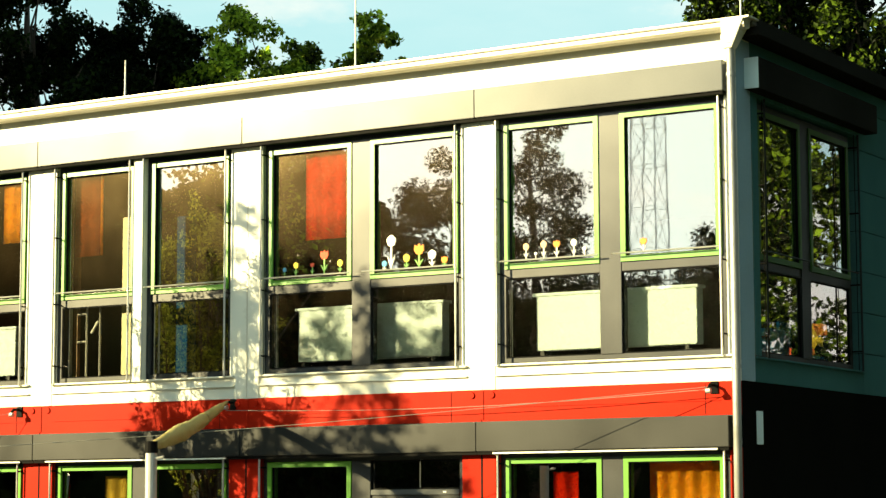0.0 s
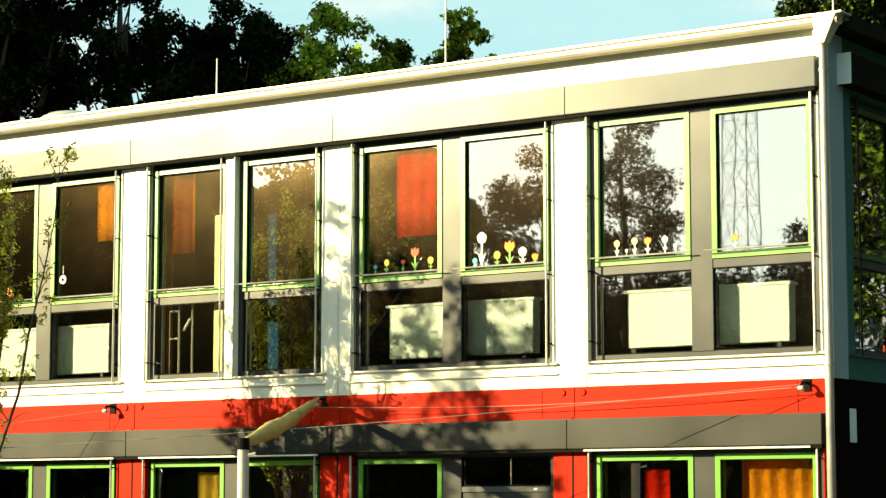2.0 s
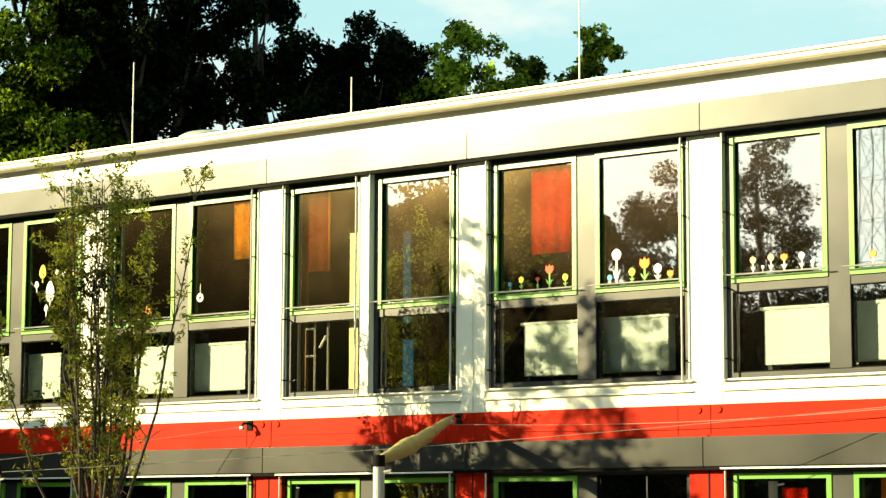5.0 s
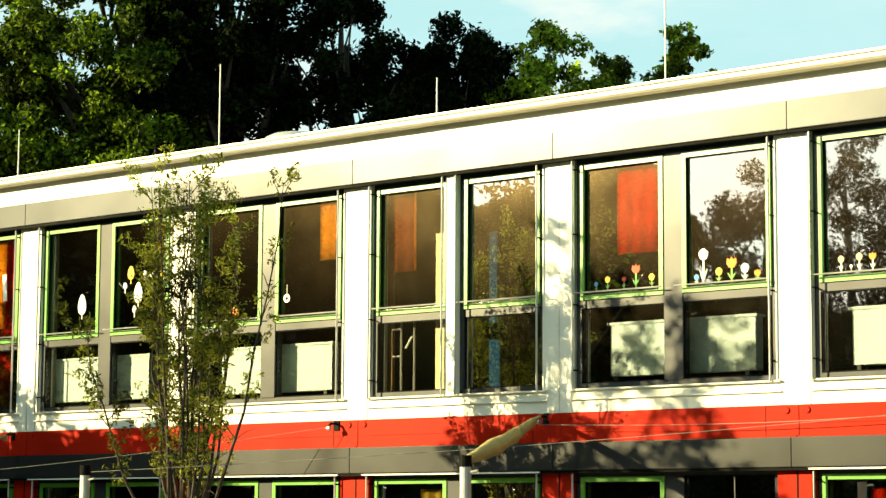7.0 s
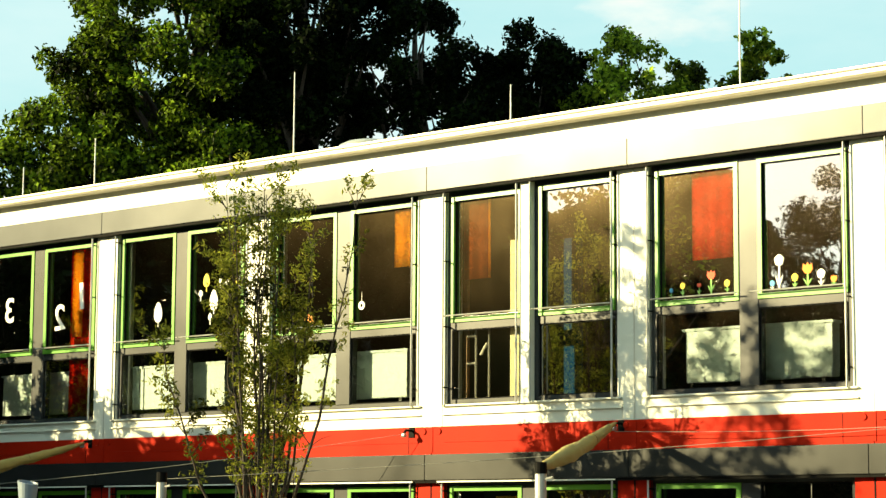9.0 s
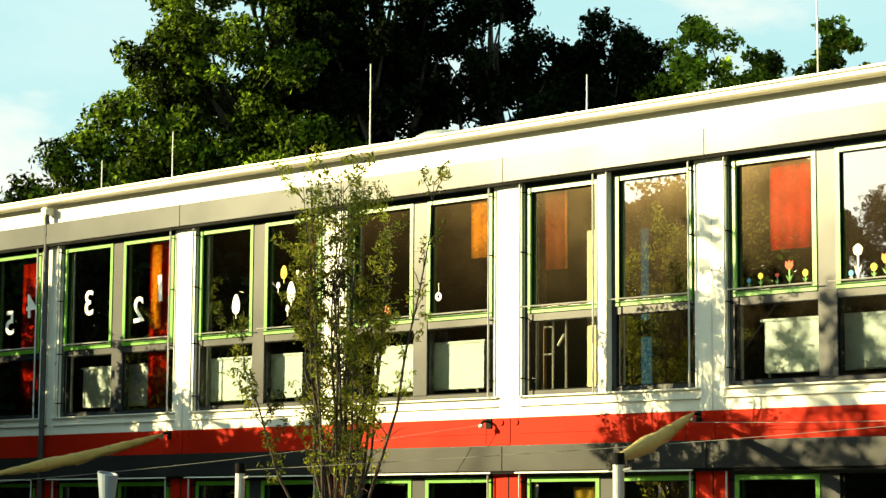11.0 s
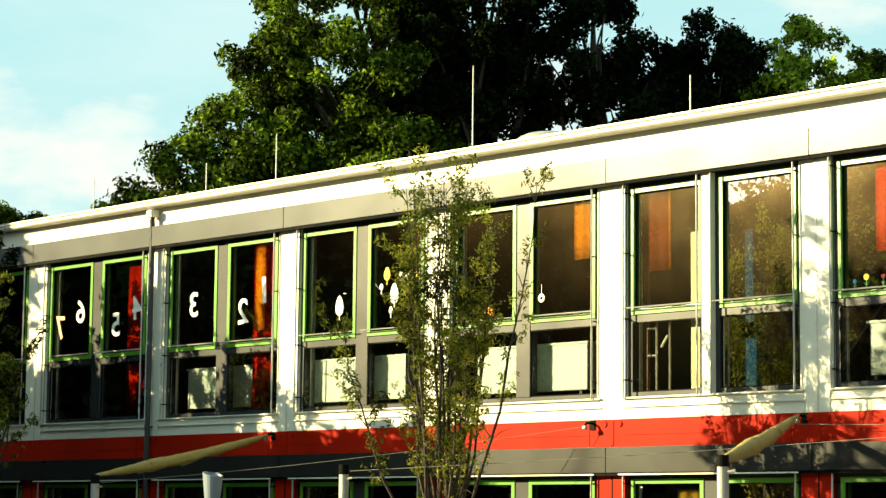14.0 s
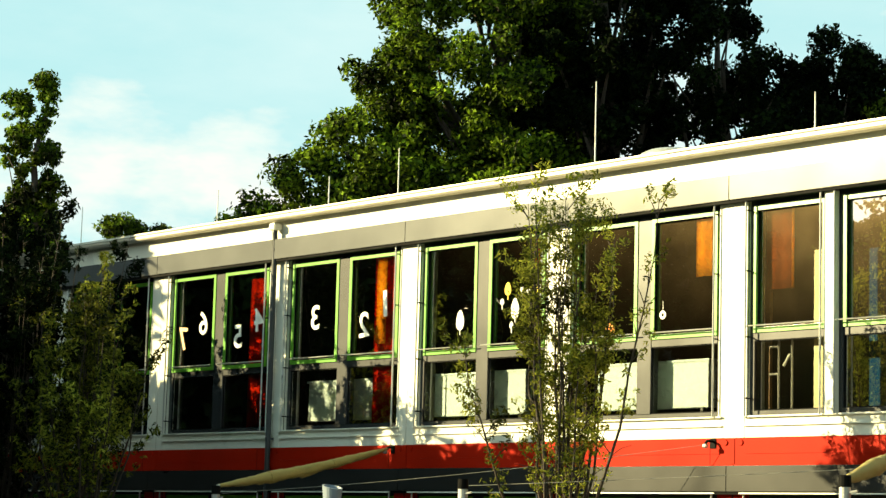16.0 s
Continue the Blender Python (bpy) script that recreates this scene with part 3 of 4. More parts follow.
tree("tall broadleaf tree with sunlit yellow-green foliage behind the building", (-29, 17, 0),
     [(-28.8, 15.2, 12.3, 2.3, 2.2, 3.9), (-29.9, 13.9, 11.2, 1.0, 1.1, 1.6), (-30.3, 13.4, 9.8, 1.2, 1.1, 1.4), (-31.0, 12.5, 9.2, 0.8, 0.8, 1.0), (-30.0, 14.0, 8.0, 2.2, 1.6, 1.8), (-31.8, 11.6, 8.0, 0.9, 0.8, 0.6), (-28.0, 15.9, 8.6, 1.8, 1.8, 2.6)],
     560, (0.13, 0.52), 128000, 0.064, LEAF_SUN, 0.45, 3, 40, BEHIND)
tree("tall tree behind the building with dense foliage coloured dark for shade", (-26.6, 17.2, 0),
     [(-26.7, 17.0, 13.5, 1.9, 1.9, 2.9), (-27.5, 16.4, 9.8, 1.0, 1.0, 2.6), (-26.2, 17.4, 10.4, 1.0, 1.0, 1.4)], 250, (0.16, 0.52), 60000, 0.070, LEAF_SHADE, 0.4, 4, 46, BEHIND)
tree("dense tree behind the building, leaves coloured dark for shade", (-25, 20.5, 0),
     [(-25.6, 19.4, 12.4, 1.8, 1.8, 1.7), (-24.0, 20.8, 9.9, 1.4, 1.4, 2.3), (-25.4, 19.6, 10.6, 1.0, 1.0, 0.8)], 150, (0.13, 0.46), 29000, 0.070, LEAF_SHADE, 0.35, 5, 46, BEHIND)
tree("tree with thin top shoots behind the building, leaves coloured dark for shade", (-23, 21.6, 0),
     [(-23.4, 20.8, 10.4, 1.5, 1.5, 2.0), (-23.6, 20.5, 11.9, 0.35, 0.4, 0.9), (-22.9, 21.1, 11.6, 0.4, 0.4, 0.8), (-22.3, 21.5, 11.2, 0.3, 0.3, 0.9)], 120, (0.14, 0.42), 24000, 0.070, LEAF_SHADE, 0.3, 8, 24, BEHIND)
tree("rounded green tree behind the building, sunlight put into its leaf colour", (-21.4, 22.6, 0),
     [(-21.7, 22.2, 10.6, 1.6, 1.5, 1.9), (-20.6, 23.0, 10.4, 0.9, 1.0, 1.4)], 170, (0.12, 0.38), 27000, 0.066, LEAF_LIT, 0.3, 11, 22, BEHIND)
tree("thin sapling behind the building, sunlight put into its pale-green leaf colour", (-19.4, 24.0, 0),
     [(-19.4, 23.9, 11.4, 0.60, 0.5, 1.15), (-18.7, 24.2, 10.9, 0.5, 0.4, 0.7), (-20.0, 23.7, 11.2, 0.25, 0.3, 0.5)], 52, (0.10, 0.26), 3600, 0.070, LEAF_LIT, 0.12, 14, 18, BEHIND)
tree("broad tree beyond the end wall, shaded and sunlit tones put into its leaf colour", (-9.5, 31.0, 0),
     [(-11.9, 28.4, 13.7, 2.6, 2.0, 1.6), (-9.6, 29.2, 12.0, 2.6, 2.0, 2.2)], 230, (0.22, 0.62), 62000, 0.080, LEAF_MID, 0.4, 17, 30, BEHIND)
tree("tall narrow poplar at the end of the building", (-34.7, 7.2, 0),
     [(-34.35, 7.71, 9.35, 0.26, 0.26, 2.2), (-34.73, 7.24, 9.25, 0.28, 0.28, 2.2), (-34.5, 7.5, 6.6, 0.75, 0.75, 2.2)], 250, (0.10, 0.27), 40000, 0.055, LEAF_SUN, 0.25, 20, 26, BEHIND)
for i, (x, y, z, r) in enumerate(((-70.95, 32.07, 11.5, 1.2), (-70.3, 33.16, 11.3, 1.0), (-69.6, 34.2, 11.1, 1.1), (-68.8, 35.4, 11.2, 0.8), (-73, 28, 11.0, 2.2), (-66, 38.5, 10.8, 1.4))):
    tree("distant round tree on the skyline", (x, y, 0), [(x, y, z + 1.2, r, r, 1.8), (x, y, z - 3, r * 1.3, r * 1.3, 3)], 90, (0.2, 0.5), 12000, 0.095, LEAF_SUN if i < 4 else LEAF_MID, 0.25, 30 + i, 12, "far trees")


def young_tree(label, base, height, spread, stems, leaves, size, seed, material=LEAF_WILLOW):
    """A many-stemmed young tree with upright twigs and narrow leaves."""
    ob = thing("young_tree", label, "tree", "young trees along the front")
    rng = random.Random(seed)
    cl = []
    b = Vector(base)
    part("trunk", tube([b, b + Vector((0, 0, 0.9)), b + Vector((0.02, 0, 1.5))], [0.045, 0.035, 0.03], 8), TWIG, ob, smooth=True)
    for s in range(stems):
        bm = bmesh.new()
        a = rng.uniform(0, 2 * math.pi)
        h = height * (rng.uniform(0.60, 0.90) if s > 6 else rng.uniform(0.86, 1.0))
        rr = spread * (rng.uniform(0.25, 1.0) if s > 6 else rng.uniform(0.04, 0.34))
        z0 = rng.uniform(0.6, 1.5)
        end = b + Vector((math.cos(a) * rr, math.sin(a) * rr * 0.8, h))
        st = b + Vector((0, 0, z0))
        pts = []
        for i in range(8):
            f = i / 7
            p = st.lerp(end, f)
            out = math.sin(f * math.pi / 2) ** 0.8 - f
            p += Vector((math.cos(a) * rr, math.sin(a) * rr * 0.8, 0)) * out * 0.6 + Vector((rng.uniform(-1, 1), rng.uniform(-1, 1), 0)) * 0.035 * (f > 0)
            pts.append(p)
        tube(pts, [0.019 * (1 - 0.86 * i / 7) for i in range(8)], 6, bm)
        for i in range(2, 8):
            for _ in range(3):
                t0 = pts[i].lerp(pts[i - 1], rng.random())
                d = Vector((rng.uniform(-1, 1), rng.uniform(-1, 1), rng.uniform(0.2, 1.2))).normalized() * rng.uniform(0.12, 0.34)
                tube([t0, t0 + d * 0.5 + Vector((0, 0, 0.02)), t0 + d], [0.005, 0.004, 0.002], 4, bm, cap=False)
                if i >= 3 and rng.random() < 0.5 + 0.07 * i:
                    for g in range(3):            # leaves sit in upright tufts along the twig
                        cl.append((*(t0 + d * (0.5 + 0.3 * g) + Vector((0, 0, 0.04 * g))), rng.uniform(0.03, 0.045 + 0.008 * i)))
        part("stem", bm, TWIG, ob, smooth=True)
    crown_mesh("crown", cl, leaves, size, material, ob, slim=0.30, seed=seed)
    return ob


young_tree("slender young many-stemmed tree with narrow yellow-green leaves", (-7.25, -2.45, 0), 5.2, 1.15, 22, 17500, 0.027, 4)
young_tree("bushy young tree with narrow leaves, half in shade", (-15.4, -2.45, 0), 4.8, 1.2, 30, 22000, 0.036, 9, LEAF_BUSH)
young_tree("bushy young tree by the building, leaves coloured dark for shade", (-17.2, -2.6, 0), 5.9, 1.9, 46, 44000, 0.045, 12, LEAF_SHADE)

# yard trees in front of the building and beside the camera; they shade its far end and show in the panes
YARD = [(-27.3, -45.0, 14.2, 1.9), (-29.6, -43.5, 13.4, 1.6), (-33.2, -41.4, 15.0, 1.6), (-41.2, -34.6, 16.0, 2.6),
        (-43, -32.5, 16.0, 3.1), (-47, -27.5, 15.5, 3.3), (-50.5, -22.5, 15, 3.3), (-24.8, -46.0, 9.4, 1.8), (-22.4, -47.1, 10.4, 0.9), (-20.5, -48.0, 9.3, 1.7), (-31.6, -42, 11.8, 1.7),
        (-17, -49.5, 10.5, 2.4), (-12, -51, 11, 2.8)]
for i, (x, y, h, r) in enumerate(YARD):
    tree("tall tree across the yard, leaves coloured dark as if backlit", (x, y, 0), [(x, y, h * 0.72, r, r, h * 0.28), (x, y, h * 0.35, r * 1.3, r * 1.3, h * 0.33)], 150 if x < -33 else 110, (0.4, 0.85) if x < -33 else (0.3, 0.75), 20000 if x < -33 else 34000, 0.25 if x < -33 else 0.075, LEAF_SHADE, 0.3, 50 + i, 12, "yard trees")
# trees mirrored in the end window, plus unseen ones added to dim that wall
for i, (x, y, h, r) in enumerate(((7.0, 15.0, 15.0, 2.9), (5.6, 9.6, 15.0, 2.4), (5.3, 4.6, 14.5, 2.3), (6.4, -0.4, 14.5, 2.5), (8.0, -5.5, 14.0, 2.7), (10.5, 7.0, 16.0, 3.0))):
    tree("leafy tree beside the end wall, shaded and sunlit tones put into its leaf colour", (x, y, 0), [(x, y, h * 0.66, r, r, h * 0.34), (x, y, h * 0.35, r, r, h * 0.30)], 170, (0.3, 0.7), 40000, 0.068, LEAF_MID, 0.3, 80 + i, 12, "trees beside the end wall")
# an unseen tall hedge, added to keep the low sun off the lower storey
for i, (x, y, h, rx) in enumerate(((-16.9, -6.4, 4.8, 1.5), (-15.5, -5.7, 4.7, 1.3), (-18.4, -6.6, 5.4, 1.9), (-20.2, -6.9, 5.6, 2.0), (-21.8, -6.6, 5.9, 2.2), (-23.6, -6.7, 6.6, 2.0), (-26.7, -6.8, 10.4, 2.5), (-30.8, -7.0, 11.5, 3.0), (-35.8, -7.5, 12.0, 3.2), (-31.5, -11.5, 10.5, 3.4))):
    tree("unseen tall hedge tree added to shade the lower storey", (x, y, 0), [(x, y, h * 0.55, rx, 0.9, h * 0.42), (x, y, h * 0.35, rx, 0.9, h * 0.33)], 190, (0.4, 0.75), 14500, 0.24, LEAF_SHADE, 0.2, 110 + i, 10, "hedge trees")


# wooded slope that closes the far side of the yard
bm = bmesh.new()
arc = []
for i in range(91):
    a = radians(186 + i * 1.5)
    tall = 16.5 - 3.0 * min(max((i - 28.2) / 1.3, 0), 1) if i < 32 else 13.5 - min((i - 31) / 5, 1) * 3.9
    col = []
    for r, h in ((54, 0), (57, 0.45), (60, 0.85), (63, 1.0), (70, 0.9), (80, 0)):
        q = Vector((r * math.cos(a), r * math.sin(a) * 0.95, 0))
        col.append(bm.verts.new((q.x - 4, q.y, -0.1 + h * (tall + 1.3 * noise.noise(q * 0.13) + 0.7 * noise.noise(q * 0.5)))))
    arc.append(col)
for r, q in zip(arc, arc[1:]):
    for i in range(5):
        bm.faces.new((r[i], q[i], q[i + 1], r[i + 1]))
bmesh.ops.recalc_face_normals(bm, faces=bm.faces)
tagged(part("wooded_slope", bm, WOODED), "dark wooded slope beyond the yard", "slope", kind="stuff")


def lattice_tower(x, y, w, h):
    """A steel lattice mast: four legs with crossed braces."""
    ob = thing("lattice_tower", "tall steel lattice tower beyond the yard", "tower")
    half = lambda z: w * (0.72 - 0.30 * z / h)
    cs = ((-1, -1), (1, -1), (1, 1), (-1, 1))
    for sx, sy in cs:
        part("leg", tube([(x + sx * half(0), y + sy * half(0), 0), (x + sx * half(h), y + sy * half(h), h)], 0.032, 6), STEEL, ob)
    z, step = 0.0, 1.9
    while z < h - step:
        bm = bmesh.new()
        for (ax, ay), (bx, by) in zip(cs, cs[1:] + cs[:1]):
            for lo, hi in ((z, z + step), (z + step, z)):
                tube([(x + ax * half(lo), y + ay * half(lo), lo), (x + bx * half(hi), y + by * half(hi), hi)], 0.014, 5, bm)
            tube([(x + ax * half(z), y + ay * half(z), z), (x + bx * half(z), y + by * half(z), z)], 0.014, 5, bm)
        part("brace_panel", bm, STEEL, ob)
        z += step
    return ob


lattice_tower(-37.25, -73.1, 1.15, 27.0)

# an unseen loose-crowned tree, added so that its shade dapples the red band
tree("unseen loose-crowned tree added to dapple the red band", (-11.5, -8.0, 0),
     [(-11.45, -8.0, 5.95, 1.3, 0.8, 0.65), (-10.75, -8.0, 5.2, 1.3, 0.8, 0.5), (-10.85, -8.0, 6.62, 0.95, 0.7, 0.33), (-11.7, -8.0, 6.55, 0.6, 0.6, 0.33), (-11.8, -8.0, 7.2, 0.28, 0.5, 0.75), (-12.6, -8.1, 5.7, 0.7, 0.6, 0.4)],
     150, (0.06, 0.20), 3300, 0.052, LEAF_MID, 0.08, 140, 26, "yard trees")

# ---- sun sails, poles and cords in front ----
def pole(x, y, top, label):
    ob = thing("sail_pole", label, "pole", "sail poles")
    part("shaft", tube([(x, y, -0.02), (x, y, top - 0.09)], 0.045, 14), STEEL, ob)
    part("cap", tube([(x, y, top - 0.09), (x, y, top)], [0.05, 0.048], 14), BLACK, ob, "black plastic cap")
    part("ring_bolt", tube([(x + 0.045, y, top - 0.13), (x + 0.12, y, top - 0.12)], 0.010, 6), STEEL, ob)
    return ob


POLES = [(-3.55, -3.0, 2.14), (-7.96, -3.0, 2.12), (-11.88, -3.0, 2.06)]
for p in POLES:
    pole(*p, "round galvanised steel sail pole with a black cap")


def rolled_sail(a, b, r0, r1, seed, fold=0.0):
    """A rolled-up canvas sail hung between the wall and a pole, creased round and along."""
    rng = random.Random(seed)
    ob = thing("rolled_sun_sail", "rolled-up ochre canvas sun sail tied between wall and pole", "sun sail", "sun sails")
    a, b = Vector(a), Vector(b)
    n = 40
    pts = [a.lerp(b, i / n) + Vector((0, 0, -0.035 * math.sin(i / n * math.pi))) for i in range(n + 1)]
    rad = [(r0 + (r1 - r0) * min(i / n / 0.72, 1) ** 0.8) * rng.uniform(0.93, 1.07) * min(1, 0.5 + i * 0.1, 0.30 + (n - i) * 0.055) for i in range(n + 1)]
    bm = tube(pts, rad, 18)
    axis = (b - a).normalized()
    for v in bm.verts:
        along = (v.co - a).dot(axis)
        off = v.co - (a + axis * along)
        crease = noise.noise(Vector((along * 9, off.x * 26, off.z * 26 + seed))) + 0.5 * noise.noise(Vector((along * 24 + off.z * 30, off.x * 40, seed)))
        v.co += off * 0.22 * crease
    part("canvas_roll", bm, CANVAS, ob, smooth=True)
    if fold:                                      # a loose corner of the cloth hangs out of the roll
        p, q = a.lerp(b, fold - 0.10), a.lerp(b, fold + 0.10)
        part("loose_fold", tube([p + Vector((0, 0, -0.05)), p.lerp(q, 0.35) + Vector((0, -0.02, -0.075)), p.lerp(q, 0.7) + Vector((0, -0.02, -0.085)), q + Vector((0, 0, -0.05))], [0.006, 0.034, 0.040, 0.010], 10), CANVAS, ob, smooth=True)
    part("eyelet", tube([b - axis * 0.01, b + axis * 0.02], 0.020, 12), STEEL, ob, "steel end ring")
    for i in (14, 29):
        part("tie_cord", tube([pts[i] - axis * 0.008, pts[i] + axis * 0.008], rad[i] * 1.03 + 0.003, 14), CANVAS, ob)
    return ob


rolled_sail((-5.02, -0.13, 2.60), (-3.62, -2.93, 2.10), 0.022, 0.076, 2)
rolled_sail((-12.62, -0.13, 2.58), (-11.93, -2.93, 2.06), 0.030, 0.066, 3, 0.48)


def hook(x):
    ob = thing("wall_hook", "small black steel wall bracket with a pulley on the red band", "bracket", "wall brackets")
    part("plate", box(x - 0.035, x + 0.035, -0.012, -0.001, 2.53, 2.63, 0.003), BLACK, ob)
    part("arm", tube([(x, -0.012, 2.60), (x, -0.09, 2.60), (x, -0.12, 2.57)], 0.013, 8), BLACK, ob)
    part("pulley", tube([(x - 0.02, -0.12, 2.55), (x + 0.02, -0.12, 2.55)], 0.022, 14), STEEL, ob, "pale plastic pulley wheel")
    return ob


for x in (-0.22, -5.05, -7.66, -12.66):
    hook(x)


def cord(a, b, sag=0.05, r=0.003):
    a, b = Vector(a), Vector(b)
    ob = part("cord", tube([a.lerp(b, i / 10) - Vector((0, 0, sag * math.sin(math.pi * i / 10))) for i in range(11)], r, 5), CORD)
    return tagged(ob, "thin pale tensioned cord between bracket and pole", "cord", "sail cords")


cord((-0.22, -0.13, 2.58), (-7.88, -3.0, 2.06))
cord((-0.22, -0.13, 2.56), (-5.03, -0.14, 2.52), 0.06)
cord((-7.66, -0.13, 2.56), (-11.80, -2.98, 1.98))

# ---- rainwater pipes ----
def downpipe(x, metal, label):
    ob = thing("downpipe", label, "downpipe", "rainwater pipes")
    part("pipe", tube([(x, -0.085, 5.42), (x, -0.085, 5.30), (x, -0.075, 5.20), (x, -0.075, 2.80), (x, -0.075, 0.0)], 0.034, 14), metal, ob, smooth=True)
    part("outlet", box(x - 0.06, x + 0.06, -0.14, -0.02, 5.34, 5.43, 0.01), WHITE, ob)
    for z in (5.10, 2.74, 1.0):
        part("pipe_clamp", tube([(x, -0.075, z - 0.015), (x, -0.075, z + 0.015)], 0.040, 14), metal, ob)
        part("bracket", box(x - 0.012, x + 0.012, -0.045, -0.001, z - 0.012, z + 0.012), metal, ob)
    return ob


downpipe(0.005, STEEL, "pale metal rainwater pipe on the front wall")
downpipe(-15.03, PIPE_DARK, "dark grey rainwater pipe on the front wall")

# ---- on the roof ----
def rod(x, y, h, label="thin white lightning rod on the roof edge"):
    ob = thing("lightning_rod", label, "lightning rod", "lightning rods")
    part("foot", lathe([(0.10, 0), (0.10, 0.04), (0.04, 0.07)], (x, y, 5.536)), PAVING, ob)
    part("shaft", tube([(x, y, 5.58), (x, y, 5.54 + h)], [0.008, 0.006], 6), PAPER_W, ob)
    return ob


for x, h in ((0.02, 0.9), (-3.78, 2.2), (-6.48, 0.43), (-9.52, 0.96), (-12.85, 0.62), (-14.2, 0.42), (-16.6, 0.5), (-20.0, 0.6)):
    rod(x, 0.11, h)
dome = thing("roof_light", "low domed acrylic roof light on the flat roof", "roof light")
part("curb", box(-10.3, -9.5, 1.3, 2.1, 5.536, 5.90, 0.01), ZINC, dome)
part("dome", lathe([(0.38, 0), (0.36, 0.05), (0.28, 0.09), (0.15, 0.115), (0.02, 0.12)], (-9.9, 1.7, 5.901)), ACRYLIC, dome, "milky acrylic dome", smooth=True)

# ---- furniture behind the windows ----
def cabinet(k, x0, x1):
    c = centre(k) + 0.10
    ob = thing("low_cabinet", "pale laminate low cabinet with its back to the window", "cabinet", "cabinets at the windows")
    part("body", box(c + x0, c + x1 + 0.05, 0.22, 0.34, 2.96, 3.425, 0.004), CABINET, ob)
    part("top", box(c + x0 - 0.03, c + x1 + 0.07, 0.205, 0.355, 3.425, 3.450, 0.004), CABINET, ob)
    for dx in (0.03, x1 - x0 - 0.07):
        for y in (0.23, 0.29):
            part("leg", box(c + x0 + dx, c + x0 + dx + 0.04, y, y + 0.04, 2.721, 2.96), FRAME, ob)


for k, x0, x1 in ((0, -0.88, 0.58), (1, -0.88, 0.62), (3, -0.92, 0.62), (4, -1.08, 0.42), (5, -0.95, 0.46)):
    cabinet(k, x0, x1)


def curtain(x0, x1, z0, z1, y, material, label):
    """Hanging cloth with soft folds."""
    bm = bmesh.new()
    nfold = max(int((x1 - x0) / 0.02), 8)
    rows = [[bm.verts.new((x0 + (x1 - x0) * i / nfold, y + (0.018 if y > 0.15 else 0.008) * math.sin(i * 0.9) * (1 - 0.3 * j), z0 + (z1 - z0) * j)) for i in range(nfold + 1)] for j in (0, 0.35, 0.7, 1)]
    for r, s in zip(rows, rows[1:]):
        for i in range(nfold):
            bm.faces.new((r[i], r[i + 1], s[i + 1], s[i]))
    bmesh.ops.solidify(bm, geom=bm.faces[:], thickness=0.004)
    return tagged(part("curtain", bm, material, smooth=True), label, "curtain", "curtains")


curtain(-4.34, -3.89, 4.06, 5.0, 0.135, CLOTH_RED, "red cloth hanging in the upper window")
curtain(-8.02, -7.80, 4.27, 5.0, 0.105, CLOTH_ORANGE, "orange cloth panel hanging in the upper window")
curtain(-7.10, -6.76, 4.08, 5.0, 0.135, CLOTH_BROWN, "rust-brown cloth panel with an orange edge behind the pane")
curtain(-6.78, -6.75, 4.08, 5.0, 0.128, CLOTH_ORANGE, "narrow orange cloth strip behind the pane")
curtain(-13.29, -12.89, 2.78, 5.0, 0.165, CLOTH_RED, "long red curtain at the side of the window")
curtain(-13.20, -13.02, 3.84, 4.85, 0.118, CLOTH_ORANGE, "orange cloth strip hanging in the upper window")
curtain(-15.80, -15.40, 2.78, 4.80, 0.135, CLOTH_RED, "long red curtain at the side of the window")
curtain(-1.83, -1.58, 0.4, 1.93, 0.22, CLOTH_RED, "red curtain in the lower window")
curtain(-0.92, -0.25, 0.4, 2.0, 0.22, CLOTH_ORANGE, "orange curtain drawn across the lower window")
curtain(-6.75, -6.38, 0.4, 1.95, 0.22, CLOTH_YELLOW, "yellow curtain in the lower window")
curtain(-10.50, -10.36, 4.55, 5.0, 0.135, CLOTH_RED, "red cloth panel hanging in the upper window")
vent = thing("roof_vent", "small capped pipe vent on the roof edge", "vent")
part("pipe", tube([(-6.72, 0.10, 5.50), (-6.72, 0.10, 5.60)], 0.02, 8), ZINC, vent)
part("cap", lathe([(0.03, 0), (0.032, 0.012), (0.01, 0.022)], (-6.72, 0.10, 5.60), 10), ZINC, vent)

# ---- paper cut-outs on the inside of the panes ----
Y_PANE = 0.066


def paper_flower(x, z, base, r, material, stem=PAPER_W, leaves=True):
    """A flat paper flower: head, stem and leaf pair."""
    ob = thing("paper_flower", "flat cut-paper flower stuck to the window pane", "window decoration", "paper flowers")
    h = z - base
    pts = [(x + r * c * k, z + r * d * k) for c, d, k in ((-0.55, -0.9, 0.9), (0.55, -0.9, 0.9), (1, -0.1, 1), (0.85, 0.85, 1), (0.35, 0.5, 1), (0, 1.05, 1), (-0.35, 0.5, 1), (-0.85, 0.85, 1), (-1, -0.1, 1))] if material in (PAPER_O, PAPER_R) else None
    part("blossom", disc(x, z, r, r * 1.05, Y_PANE - 0.003, 14, wobble=0.07, points=pts), material, ob)
    part("stem", box(x - r * 0.17, x + r * 0.17, Y_PANE - 0.001, Y_PANE + 0.001, base, z - r * 0.8), stem, ob)
    if leaves and h > 0.05:
        for s in (-1, 1):
            part("leaf", disc(0, 0, 1, 1, Y_PANE - 0.0045, points=[(x, base + 0.012), (x + s * r * 0.5, base + h * 0.28), (x + s * r * 0.85, base + h * 0.50), (x + s * r * 0.35, base + h * 0.36)][::s]), stem, ob)
    return ob


